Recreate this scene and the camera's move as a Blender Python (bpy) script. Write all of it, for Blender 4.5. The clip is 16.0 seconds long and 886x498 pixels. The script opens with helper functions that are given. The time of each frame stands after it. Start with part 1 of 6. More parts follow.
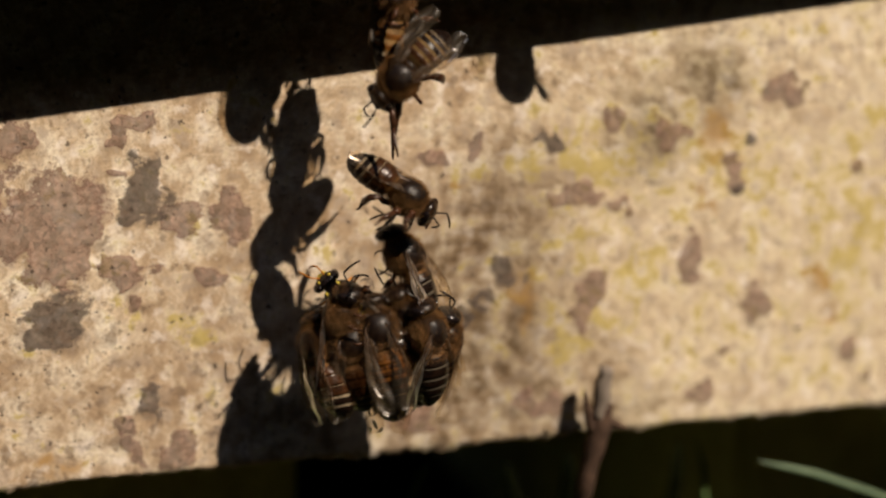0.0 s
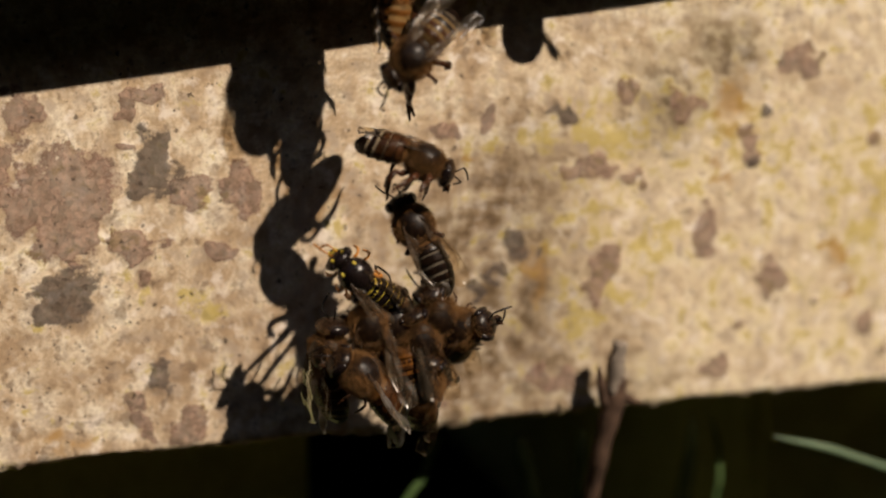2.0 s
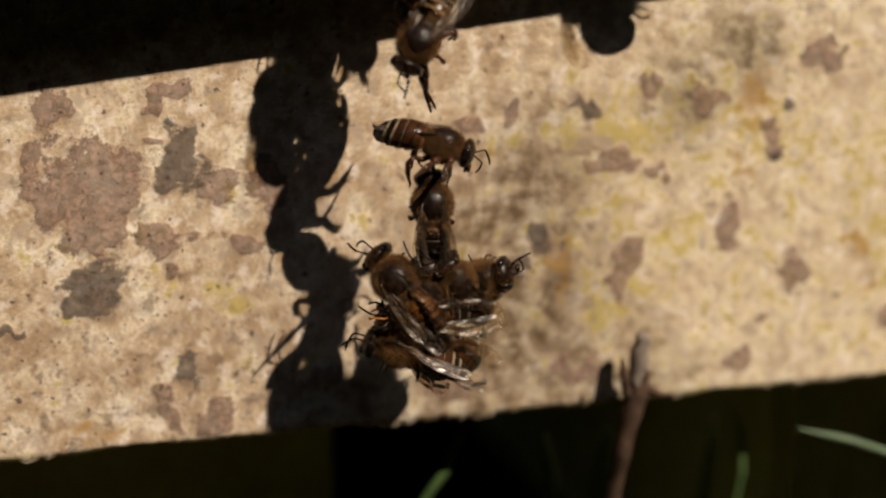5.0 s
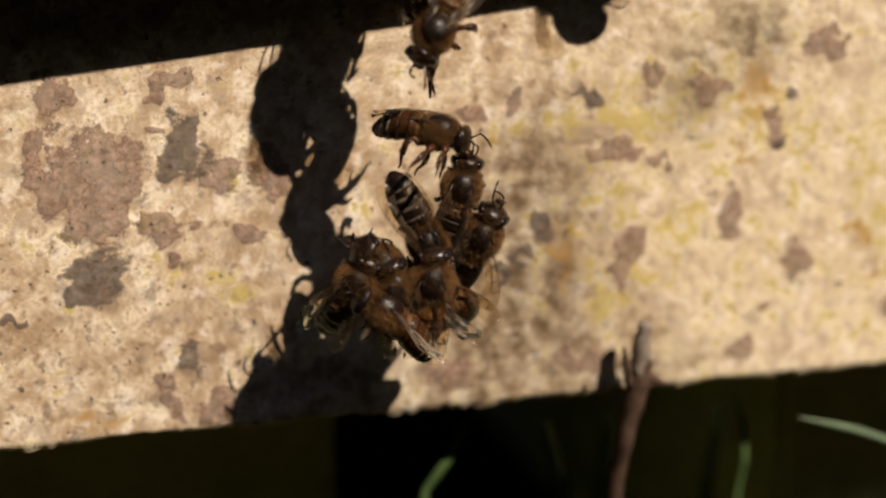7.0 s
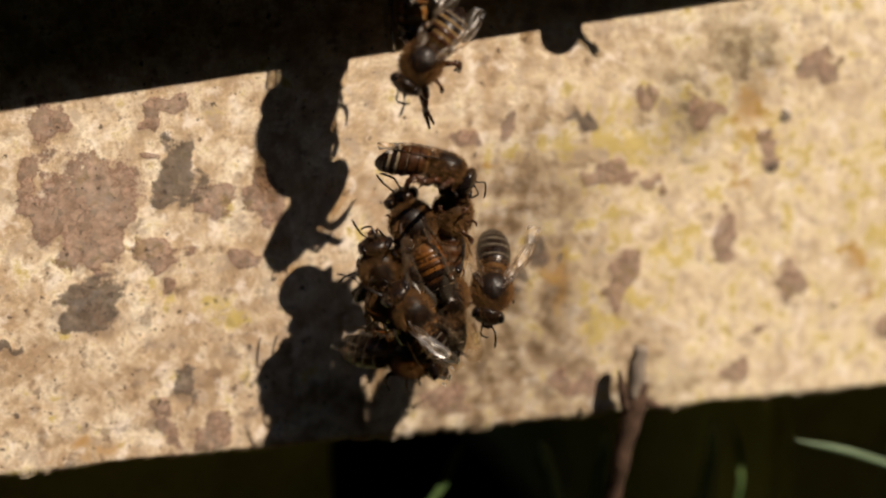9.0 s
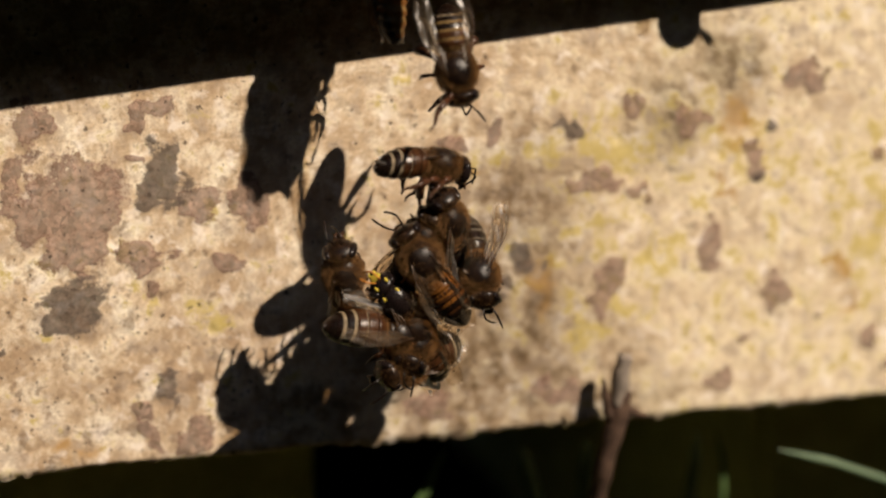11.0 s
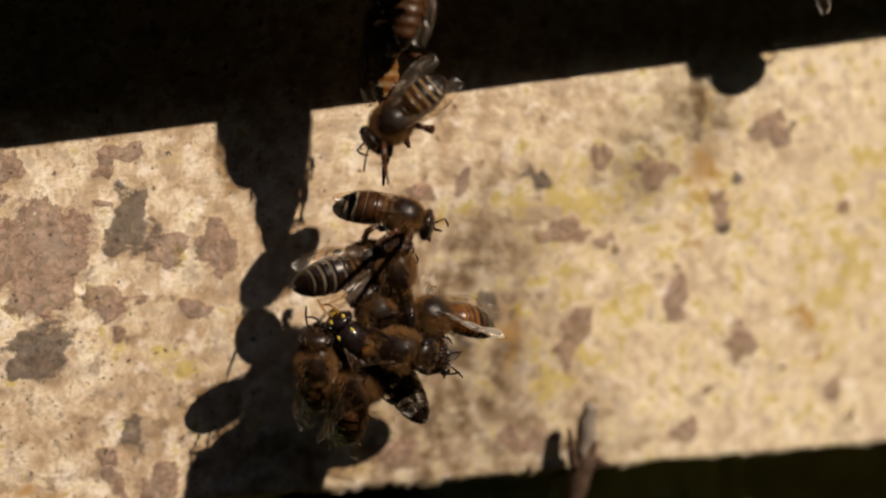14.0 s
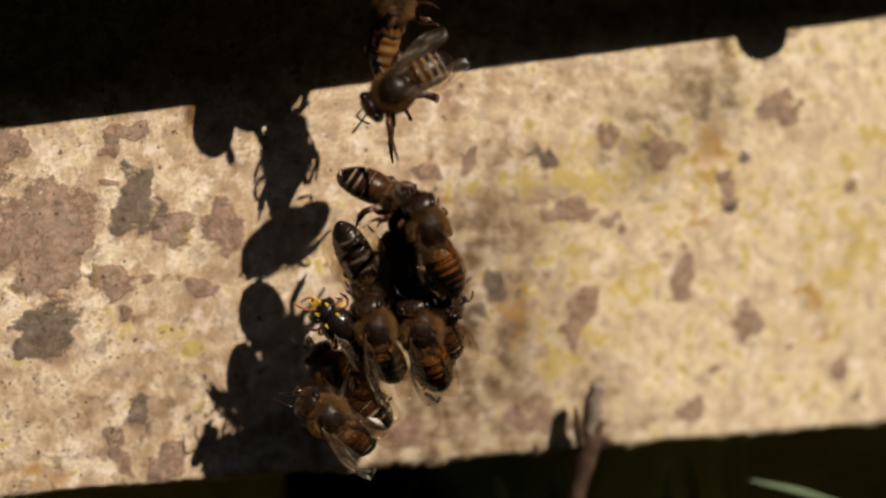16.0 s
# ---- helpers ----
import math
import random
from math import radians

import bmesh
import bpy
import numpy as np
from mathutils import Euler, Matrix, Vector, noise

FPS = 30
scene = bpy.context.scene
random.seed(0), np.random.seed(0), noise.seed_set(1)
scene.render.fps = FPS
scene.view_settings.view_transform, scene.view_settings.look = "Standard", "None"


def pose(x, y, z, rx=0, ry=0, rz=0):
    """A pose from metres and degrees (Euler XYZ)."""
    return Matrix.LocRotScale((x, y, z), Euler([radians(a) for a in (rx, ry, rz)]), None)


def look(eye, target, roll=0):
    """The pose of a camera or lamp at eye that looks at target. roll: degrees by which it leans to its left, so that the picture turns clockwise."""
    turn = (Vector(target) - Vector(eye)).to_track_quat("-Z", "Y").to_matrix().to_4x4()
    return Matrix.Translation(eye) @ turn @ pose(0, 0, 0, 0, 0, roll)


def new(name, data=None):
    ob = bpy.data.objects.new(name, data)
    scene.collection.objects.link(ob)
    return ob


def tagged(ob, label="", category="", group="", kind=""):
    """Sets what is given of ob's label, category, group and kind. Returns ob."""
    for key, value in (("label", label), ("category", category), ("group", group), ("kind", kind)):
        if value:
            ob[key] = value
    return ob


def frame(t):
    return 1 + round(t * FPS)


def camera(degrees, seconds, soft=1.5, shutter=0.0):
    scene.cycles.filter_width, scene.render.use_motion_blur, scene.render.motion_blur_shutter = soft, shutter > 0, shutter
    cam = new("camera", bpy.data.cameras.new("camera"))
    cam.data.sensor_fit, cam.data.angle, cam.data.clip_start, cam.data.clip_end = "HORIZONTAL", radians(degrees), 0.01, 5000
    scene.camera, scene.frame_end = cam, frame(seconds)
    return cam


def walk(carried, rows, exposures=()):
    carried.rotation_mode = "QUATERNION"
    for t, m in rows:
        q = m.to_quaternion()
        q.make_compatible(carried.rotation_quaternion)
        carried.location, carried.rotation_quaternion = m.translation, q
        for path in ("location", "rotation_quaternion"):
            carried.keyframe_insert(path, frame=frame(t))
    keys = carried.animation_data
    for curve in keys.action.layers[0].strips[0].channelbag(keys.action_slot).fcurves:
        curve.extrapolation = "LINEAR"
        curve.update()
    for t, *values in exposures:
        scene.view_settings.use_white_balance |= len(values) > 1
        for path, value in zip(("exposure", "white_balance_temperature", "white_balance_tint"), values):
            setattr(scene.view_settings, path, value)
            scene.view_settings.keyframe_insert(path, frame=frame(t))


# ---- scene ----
cam = camera(30.0, 16.0, 2.2, 0.5)
cam.data.dof.use_dof = True
cam.data.dof.focus_distance, cam.data.dof.aperture_fstop = 0.190, 9.5
walk(cam, [
    (0.0, pose(-0.05535, -0.19304, 0.05007, 76.900, -0.175, -16.386)),
    (0.5, pose(-0.05488, -0.19139, 0.04964, 76.690, -0.114, -16.104)),
    (1.0, pose(-0.05394, -0.18813, 0.04880, 76.368, 0.016, -16.033)),
    (1.5, pose(-0.05388, -0.18789, 0.04873, 76.400, -0.075, -15.844)),
    (2.0, pose(-0.05483, -0.19121, 0.04959, 76.000, 0.000, -16.000)),
    (2.5, pose(-0.05513, -0.19225, 0.04986, 75.598, -0.009, -15.704)),
    (3.0, pose(-0.05518, -0.19243, 0.04991, 75.852, 0.064, -15.657)),
    (3.5, pose(-0.05520, -0.19252, 0.04993, 75.977, 0.028, -15.583)),
    (4.0, pose(-0.05524, -0.19265, 0.04997, 75.797, 0.087, -15.540)),
    (4.5, pose(-0.05525, -0.19269, 0.04998, 75.803, 0.165, -15.267)),
    (7.0, pose(-0.05523, -0.19260, 0.04996, 75.377, 0.278, -15.127)),
    (7.5, pose(-0.05525, -0.19267, 0.04997, 75.312, 0.301, -15.139)),
    (8.0, pose(-0.05528, -0.19278, 0.05000, 75.493, 0.329, -15.079)),
    (8.5, pose(-0.05531, -0.19290, 0.05003, 75.447, 0.353, -15.091)),
    (9.0, pose(-0.05529, -0.19282, 0.05001, 76.217, 0.487, -15.363)),
    (11.5, pose(-0.05517, -0.19240, 0.04990, 76.554, -0.574, -15.901)),
    (12.0, pose(-0.05523, -0.19262, 0.04996, 77.475, -0.887, -16.123)),
    (12.5, pose(-0.05526, -0.19273, 0.04999, 78.175, -1.069, -16.245)),
    (13.0, pose(-0.05534, -0.19299, 0.05006, 78.353, -1.153, -16.488)),
    (13.5, pose(-0.05525, -0.19269, 0.04998, 78.264, -1.215, -16.719)),
    (14.0, pose(-0.05532, -0.19292, 0.05004, 78.109, -1.049, -16.690)),
    (14.5, pose(-0.05528, -0.19279, 0.05000, 77.861, -1.135, -16.481)),
    (15.0, pose(-0.05522, -0.19257, 0.04995, 77.509, -1.208, -16.374)),
    (15.5, pose(-0.05526, -0.19271, 0.04999, 77.433, -1.086, -16.435)),
    (16.0, pose(-0.05525, -0.19268, 0.04998, 77.386, -1.000, -16.474))], [
    (0, 0.000), (2, -0.020), (3.5, -0.060), (4.5, -0.080), (7, 0.180), (8, 0.220), (12, 0.230), (13, 0.210), (14, 0.110), (15, 0.080), (16, 0.070)])

MM = 0.001

# ---- world, sun, exposure ----
world = bpy.data.worlds.new("world")
scene.world = world
world.use_nodes = True
wn = world.node_tree.nodes
sky = wn.new("ShaderNodeTexSky")
sky.sky_type, sky.sun_disc = "NISHITA", False
sky.sun_elevation, sky.sun_rotation = radians(45), radians(142.7)
wn["Background"].inputs[1].default_value = 0.05
world.node_tree.links.new(sky.outputs[0], wn["Background"].inputs[0])
sun_data = bpy.data.lights.new("sun", "SUN")
sun_data.energy, sun_data.angle, sun_data.color = 5.0, radians(0.55), (1.0, 0.84, 0.672)
sun = new("sun", sun_data)
sun.matrix_world = look((0.0985, -0.15, 0.189), (0, 0, 0))


# ---- materials ----
def node_material(name):
    m = bpy.data.materials.new(name)
    m.use_nodes = True
    return m, m.node_tree.nodes, m.node_tree.links, m.node_tree.nodes["Principled BSDF"]


def noise_node(nodes, links, coord, scale, detail=6.0, rough=0.6):
    n = nodes.new("ShaderNodeTexNoise")
    n.inputs["Scale"].default_value, n.inputs["Detail"].default_value = scale, detail
    n.inputs["Roughness"].default_value = rough
    links.new(coord, n.inputs["Vector"])
    return n.outputs["Fac"]


def ramp(nodes, links, fac, *stops):
    r = nodes.new("ShaderNodeValToRGB")
    while len(r.color_ramp.elements) < len(stops):
        r.color_ramp.elements.new(0.5)
    for e, (p, c) in zip(r.color_ramp.elements, stops):
        e.position, e.color = p, (*c, 1) if len(c) == 3 else c
    links.new(fac, r.inputs[0])
    return r.outputs[0]


def mix(nodes, links, fac, a, b, blend="MIX"):
    m = nodes.new("ShaderNodeMix")
    m.data_type, m.blend_type = "RGBA", blend
    for sock, v in ((m.inputs[0], fac), (m.inputs[6], a), (m.inputs[7], b)):
        if hasattr(v, "links"):
            links.new(v, sock)
        elif isinstance(v, tuple):
            sock.default_value = (*v, 1)
        else:
            sock.default_value = v
    return m.outputs[2]


def maths(nodes, links, op, a, b, clamp=False):
    m = nodes.new("ShaderNodeMath")
    m.operation, m.use_clamp = op, clamp
    for sock, v in ((m.inputs[0], a), (m.inputs[1], b)):
        if hasattr(v, "links"):
            links.new(v, sock)
        else:
            sock.default_value = v
    return m.outputs[0]


def bump(nodes, links, height, bsdf, strength, distance):
    b = nodes.new("ShaderNodeBump")
    b.inputs["Strength"].default_value, b.inputs["Distance"].default_value = strength, distance
    links.new(height, b.inputs["Height"])
    links.new(b.outputs[0], bsdf.inputs["Normal"])


def varied(name, dark, light, scale, rough=0.8, bump_mm=0.05, spec=0.3, metal=0.0):
    """A surface whose colour drifts between two tones, with fine relief."""
    m, n, l, p = node_material(name)
    co = n.new("ShaderNodeTexCoord").outputs["Object"]
    a = noise_node(n, l, co, scale)
    b = noise_node(n, l, co, scale * 9, 3)
    f = maths(n, l, "ADD", maths(n, l, "MULTIPLY", a, 0.65), maths(n, l, "MULTIPLY", b, 0.35))
    l.new(ramp(n, l, f, (0.32, dark), (0.68, light)), p.inputs["Base Color"])
    p.inputs["Roughness"].default_value, p.inputs["Metallic"].default_value = rough, metal
    p.inputs["Specular IOR Level"].default_value = spec
    bump(n, l, f, p, 0.6, bump_mm * MM)
    return m


def slab_material():
    """Pale weathered concrete, with grey-brown and yellow lichen where the attributes say."""
    m, n, l, p = node_material("weathered_concrete")
    co = n.new("ShaderNodeTexCoord").outputs["Object"]

    def attr(name):
        a = n.new("ShaderNodeAttribute")
        a.attribute_name = name
        return a.outputs["Fac"]

    def edge(base, noise, width, lift=0.0):
        s = maths(n, l, "ADD", base, maths(n, l, "MULTIPLY", maths(n, l, "SUBTRACT", noise, 0.5 - lift), width))
        return s

    big = noise_node(n, l, co, 60, 5)
    patch = noise_node(n, l, co, 190, 5, 0.6)
    mid = noise_node(n, l, co, 420, 6, 0.65)
    fine = noise_node(n, l, co, 1700, 5, 0.7)
    speck = noise_node(n, l, co, 1000, 2, 0.5)
    base = ramp(n, l, big, (0.32, (0.53, 0.385, 0.25)), (0.5, (0.67, 0.52, 0.355)), (0.68, (0.83, 0.685, 0.50)))
    base = mix(n, l, ramp(n, l, patch, (0.50, (0, 0, 0)), (0.64, (1, 1, 1))), base, (0.97, 0.88, 0.72))
    base = mix(n, l, ramp(n, l, patch, (0.34, (0.7, 0.7, 0.7)), (0.5, (0, 0, 0))), base, (0.42, 0.285, 0.175))
    base = mix(n, l, ramp(n, l, mid, (0.50, (0, 0, 0)), (0.66, (0.8, 0.8, 0.8))), base, (0.93, 0.83, 0.68))
    base = mix(n, l, ramp(n, l, mid, (0.32, (0.95, 0.95, 0.95)), (0.49, (0, 0, 0))), base, (0.37, 0.265, 0.17))
    base = mix(n, l, maths(n, l, "MULTIPLY", ramp(n, l, fine, (0.48, (0, 0, 0)), (0.64, (1, 1, 1))), 0.55), base, (0.40, 0.29, 0.18))
    base = mix(n, l, maths(n, l, "MULTIPLY", attr("pale"), ramp(n, l, mid, (0.35, (0.25, 0.25, 0.25)), (0.6, (1, 1, 1)))), base, (0.95, 0.84, 0.60))
    cool = noise_node(n, l, co, 310, 4, 0.6)
    base = mix(n, l, maths(n, l, "MULTIPLY", ramp(n, l, cool, (0.53, (0, 0, 0)), (0.66, (1, 1, 1))), 0.75), base, (0.50, 0.405, 0.32))
    base = mix(n, l, maths(n, l, "MULTIPLY", ramp(n, l, cool, (0.34, (1, 1, 1)), (0.44, (0, 0, 0))), 0.7), base, (0.98, 0.89, 0.80))
    # broad areas multiplied to a darker tone
    base = mix(n, l, maths(n, l, "MULTIPLY", attr("toned"), ramp(n, l, patch, (0.3, (0.75, 0.75, 0.75)), (0.7, (0.35, 0.35, 0.35)))), base, (0.70, 0.655, 0.63), "MULTIPLY")
    # yellow lichen film
    yl = edge(edge(attr("yellow"), mid, 4.2), patch, 2.2)
    yl = maths(n, l, "MULTIPLY", ramp(n, l, yl, (0.45, (0, 0, 0)), (0.92, (1, 1, 1))), 0.76)
    base = mix(n, l, yl, base, mix(n, l, patch, (0.40, 0.30, 0.035), (0.62, 0.48, 0.12)))
    orange = edge(attr("ochre"), mid, 1.6)
    base = mix(n, l, maths(n, l, "MULTIPLY", ramp(n, l, orange, (0.45, (0, 0, 0)), (0.8, (1, 1, 1))), 0.75), base, (0.44, 0.25, 0.075))
    # blotchy areas multiplied darker, broken up by noise
    dark_mix = maths(n, l, "MULTIPLY", attr("dark_mottle"), ramp(n, l, patch, (0.3, (1, 1, 1)), (0.7, (0.4, 0.4, 0.4))))
    dark_mix = maths(n, l, "MULTIPLY", dark_mix, maths(n, l, "MULTIPLY", ramp(n, l, mid, (0.36, (1, 1, 1)), (0.62, (0.45, 0.45, 0.45))), 1.7), True)
    base = mix(n, l, maths(n, l, "MULTIPLY", dark_mix, 0.9), base, (0.31, 0.285, 0.235), "MULTIPLY")
    # crusts of dark lichen with crumbling rims
    br = edge(attr("brown"), mid, 0.9)
    br = maths(n, l, "ADD", br, maths(n, l, "MULTIPLY", maths(n, l, "SUBTRACT", fine, 0.5), 0.4))
    cells = n.new("ShaderNodeTexVoronoi")
    cells.inputs["Scale"].default_value = 1300
    l.new(co, cells.inputs["Vector"])
    grain = ramp(n, l, cells.outputs["Color"], (0.15, (0.45, 0.45, 0.45)), (0.85, (1.35, 1.35, 1.35)))
    brown = mix(n, l, ramp(n, l, fine, (0.36, (0, 0, 0)), (0.66, (1, 1, 1))), (0.16, 0.095, 0.073), (0.45, 0.295, 0.23))
    brown = mix(n, l, maths(n, l, "MULTIPLY", ramp(n, l, mid, (0.42, (0, 0, 0)), (0.62, (1, 1, 1))), 0.35), brown, (0.12, 0.09, 0.075))
    brown = mix(n, l, 0.75, brown, mix(n, l, 1.0, brown, grain, "MULTIPLY"))
    base = mix(n, l, maths(n, l, "MULTIPLY", ramp(n, l, br, (0.45, (0, 0, 0)), (0.57, (1, 1, 1))), 0.78), base, brown)
    rim = n.new("ShaderNodeMapRange")
    rim.interpolation_type = "SMOOTHSTEP"
    rim.inputs["From Min"].default_value, rim.inputs["From Max"].default_value = 0.07, 0.0
    l.new(maths(n, l, "ABSOLUTE", maths(n, l, "SUBTRACT", br, 0.56), 0.0), rim.inputs["Value"])
    base = mix(n, l, maths(n, l, "MULTIPLY", rim.outputs[0], 0.45), base, (0.17, 0.085, 0.06))
    gr = edge(attr("grey"), mid, 1.1)
    gr = maths(n, l, "ADD", gr, maths(n, l, "MULTIPLY", maths(n, l, "SUBTRACT", fine, 0.5), 0.4))
    grey = mix(n, l, ramp(n, l, fine, (0.36, (0, 0, 0)), (0.68, (1, 1, 1))), (0.055, 0.045, 0.04), (0.19, 0.145, 0.12))
    grey = mix(n, l, 0.75, grey, mix(n, l, 1.0, grey, grain, "MULTIPLY"))
    base = mix(n, l, maths(n, l, "MULTIPLY", ramp(n, l, gr, (0.45, (0, 0, 0)), (0.57, (1, 1, 1))), 0.84), base, grey)
    # scattered small crusts, pinholes and dark grains
    dots = noise_node(n, l, co, 520, 3, 0.55)
    base = mix(n, l, maths(n, l, "MULTIPLY", ramp(n, l, maths(n, l, "SUBTRACT", dots, maths(n, l, "MULTIPLY", maths(n, l, "SUBTRACT", attr("pale"), attr("pitted")), 0.06)), (0.61, (0, 0, 0)), (0.685, (1, 1, 1))), 0.55), base, (0.17, 0.115, 0.08))
    pin = ramp(n, l, maths(n, l, "SUBTRACT", speck, maths(n, l, "MULTIPLY", maths(n, l, "SUBTRACT", attr("pale"), maths(n, l, "MULTIPLY", attr("pitted"), 0.3)), 0.08)), (0.655, (0, 0, 0)), (0.72, (1, 1, 1)))
    base = mix(n, l, maths(n, l, "MULTIPLY", pin, 0.85), base, (0.09, 0.065, 0.05))
    l.new(base, p.inputs["Base Color"])
    p.inputs["Roughness"].default_value, p.inputs["Specular IOR Level"].default_value = 0.92, 0.15
    h = maths(n, l, "ADD", maths(n, l, "MULTIPLY", mid, 0.5), maths(n, l, "MULTIPLY", fine, 0.5))
    bump(n, l, h, p, 0.6, 0.22 * MM)
    return m


def cuticle(name, dark, light, rough=0.32):
    m, n, l, p = node_material(name)
    co = n.new("ShaderNodeTexCoord").outputs["Object"]
    a = noise_node(n, l, co, 900, 4)
    b = noise_node(n, l, co, 6000, 3)
    l.new(ramp(n, l, a, (0.3, dark), (0.7, light)), p.inputs["Base Color"])
    l.new(ramp(n, l, b, (0.3, (rough - 0.12,) * 3), (0.7, (rough + 0.18,) * 3)), p.inputs["Roughness"])
    p.inputs["Specular IOR Level"].default_value = 0.3
    bump(n, l, b, p, 0.45, 0.04 * MM)
    return m


def wing_material():
    """A thin, almost clear film: faint brown tint, sharp sheen."""
    m, n, l, p = node_material("wing_membrane")
    co = n.new("ShaderNodeTexCoord").outputs["Object"]
    clear = n.new("ShaderNodeBsdfTransparent")
    clear.inputs[0].default_value = (0.93, 0.86, 0.75, 1)
    p.inputs["Base Color"].default_value = (0.40, 0.31, 0.21, 1)
    p.inputs["Roughness"].default_value = 0.4
    stretch = n.new("ShaderNodeMapping")
    stretch.inputs["Scale"].default_value = (0.3, 1.0, 1.0)
    l.new(co, stretch.inputs["Vector"])
    ripple = noise_node(n, l, stretch.outputs[0], 1300, 2)
    bump(n, l, ripple, p, 1.0, 0.12 * MM)
    body = n.new("ShaderNodeMixShader")
    body.inputs[0].default_value = 0.06
    l.new(clear.outputs[0], body.inputs[1])
    l.new(p.outputs[0], body.inputs[2])
    sheen = n.new("ShaderNodeBsdfGlossy")
    sheen.inputs["Color"].default_value = (0.95, 0.93, 0.92, 1)
    sheen.inputs["Roughness"].default_value = 0.34
    relief = n.new("ShaderNodeBump")
    relief.inputs["Strength"].default_value, relief.inputs["Distance"].default_value = 1.0, 0.035 * MM
    l.new(ripple, relief.inputs["Height"])
    l.new(relief.outputs[0], sheen.inputs["Normal"])
    edge = n.new("ShaderNodeFresnel")
    edge.inputs["IOR"].default_value = 1.36
    top = n.new("ShaderNodeMixShader")
    l.new(edge.outputs[0], top.inputs[0])
    l.new(body.outputs[0], top.inputs[1])
    l.new(sheen.outputs[0], top.inputs[2])
    l.new(top.outputs[0], n["Material Output"].inputs[0])
    return m


def leaf_material(name, dark, light):
    m, n, l, p = node_material(name)
    co = n.new("ShaderNodeTexCoord").outputs["Object"]
    a = noise_node(n, l, co, 260, 4)
    l.new(ramp(n, l, a, (0.3, dark), (0.7, light)), p.inputs["Base Color"])
    p.inputs["Roughness"].default_value = 0.5
    p.inputs["Subsurface Weight"].default_value = 0.0
    bump(n, l, a, p, 0.4, 0.1 * MM)
    return m


M_SLAB = slab_material()
M_DARK = cuticle("black_brown_cuticle", (0.004, 0.0025, 0.002), (0.016, 0.0075, 0.004), 0.28)
M_BROWN = cuticle("brown_cuticle", (0.018, 0.0075, 0.0033), (0.066, 0.026, 0.009), 0.24)
M_THORAX = cuticle("thorax_cuticle", (0.004, 0.0025, 0.002), (0.014, 0.0065, 0.0035), 0.38)
M_BELLY = cuticle("belly_plate", (0.02, 0.009, 0.004), (0.075, 0.036, 0.014), 0.36)
M_AMBER = cuticle("amber_cuticle", (0.06, 0.022, 0.0045), (0.20, 0.078, 0.016), 0.26)
M_BAND = varied("pale_hair_band", (0.10, 0.078, 0.048), (0.32, 0.25, 0.16), 1600, 0.8, 0.06)
M_GREYBAND = varied("grey_hair_band", (0.035, 0.028, 0.02), (0.13, 0.105, 0.072), 1200, 0.85, 0.06)
M_GOLDBAND = varied("golden_hair_band", (0.07, 0.042, 0.014), (0.24, 0.15, 0.05), 1500, 0.75, 0.06)
M_FUR = varied("tan_fur", (0.062, 0.028, 0.008), (0.265, 0.13, 0.039), 400, 0.6, 0.01)
M_LEG = cuticle("leg_cuticle", (0.016, 0.007, 0.004), (0.075, 0.028, 0.011), 0.3)
M_EYE = cuticle("eye_black", (0.006, 0.004, 0.004), (0.014, 0.009, 0.008), 0.2)
M_WING = wing_material()
M_GOLD = varied("golden_belly_fuzz", (0.022, 0.010, 0.004), (0.28, 0.155, 0.045), 700, 0.7, 0.15)
M_VEIN = cuticle("wing_vein", (0.025, 0.013, 0.007), (0.085, 0.048, 0.024), 0.35)
M_YELLOW = cuticle("wasp_yellow", (0.42, 0.32, 0.025), (0.66, 0.52, 0.07), 0.4)
M_ORANGE = cuticle("wasp_leg_orange", (0.34, 0.12, 0.016), (0.62, 0.26, 0.04), 0.4)
M_TWIG = varied("dry_stalk", (0.018, 0.0095, 0.0065), (0.12, 0.07, 0.045), 700, 0.85, 0.35)
M_TIP = varied("grey_broken_wood", (0.13, 0.105, 0.085), (0.36, 0.30, 0.245), 700, 0.9, 0.2)
M_GRASS = leaf_material("grass_green", (0.055, 0.105, 0.032), (0.115, 0.19, 0.065))
M_STRAW = leaf_material("grey_green_blade", (0.085, 0.14, 0.075), (0.15, 0.21, 0.12))
# wood colour lowered to near black to deepen the shadow beneath the board
M_DIM_WOOD = varied("dimmed_hive_wood", (0.009, 0.007, 0.005), (0.024, 0.017, 0.011), 60, 0.8, 0.4, 0.05)
M_BLOCK = varied("old_block", (0.44, 0.45, 0.20), (0.72, 0.72, 0.34), 90, 0.95, 0.8)
M_SKY_SCREEN = varied("dark_sky_screen", (0.018, 0.017, 0.012), (0.05, 0.046, 0.034), 9, 0.9, 1.5, 0.1)
# near-black colour stands in for shade: little light bounces up to the slab
M_DIM_SOIL = varied("soil", (0.004, 0.004, 0.002), (0.011, 0.011, 0.005), 40, 0.95, 4, 0.0)


# ---- mesh helpers ----
def mesh_of(name, bm, *materials, smooth=True):
    me = bpy.data.meshes.new(name)
    bm.normal_update()
    bm.to_mesh(me)
    bm.free()
    for m in materials:
        me.materials.append(m)
    if smooth:
        for f in me.polygons:
            f.use_smooth = True
    return me


def part(name, data, parent, m=None, label=""):
    ob = new(name, data)
    ob.parent = parent
    if m is not None:
        ob.matrix_basis = m
    return tagged(ob, label) if label else ob


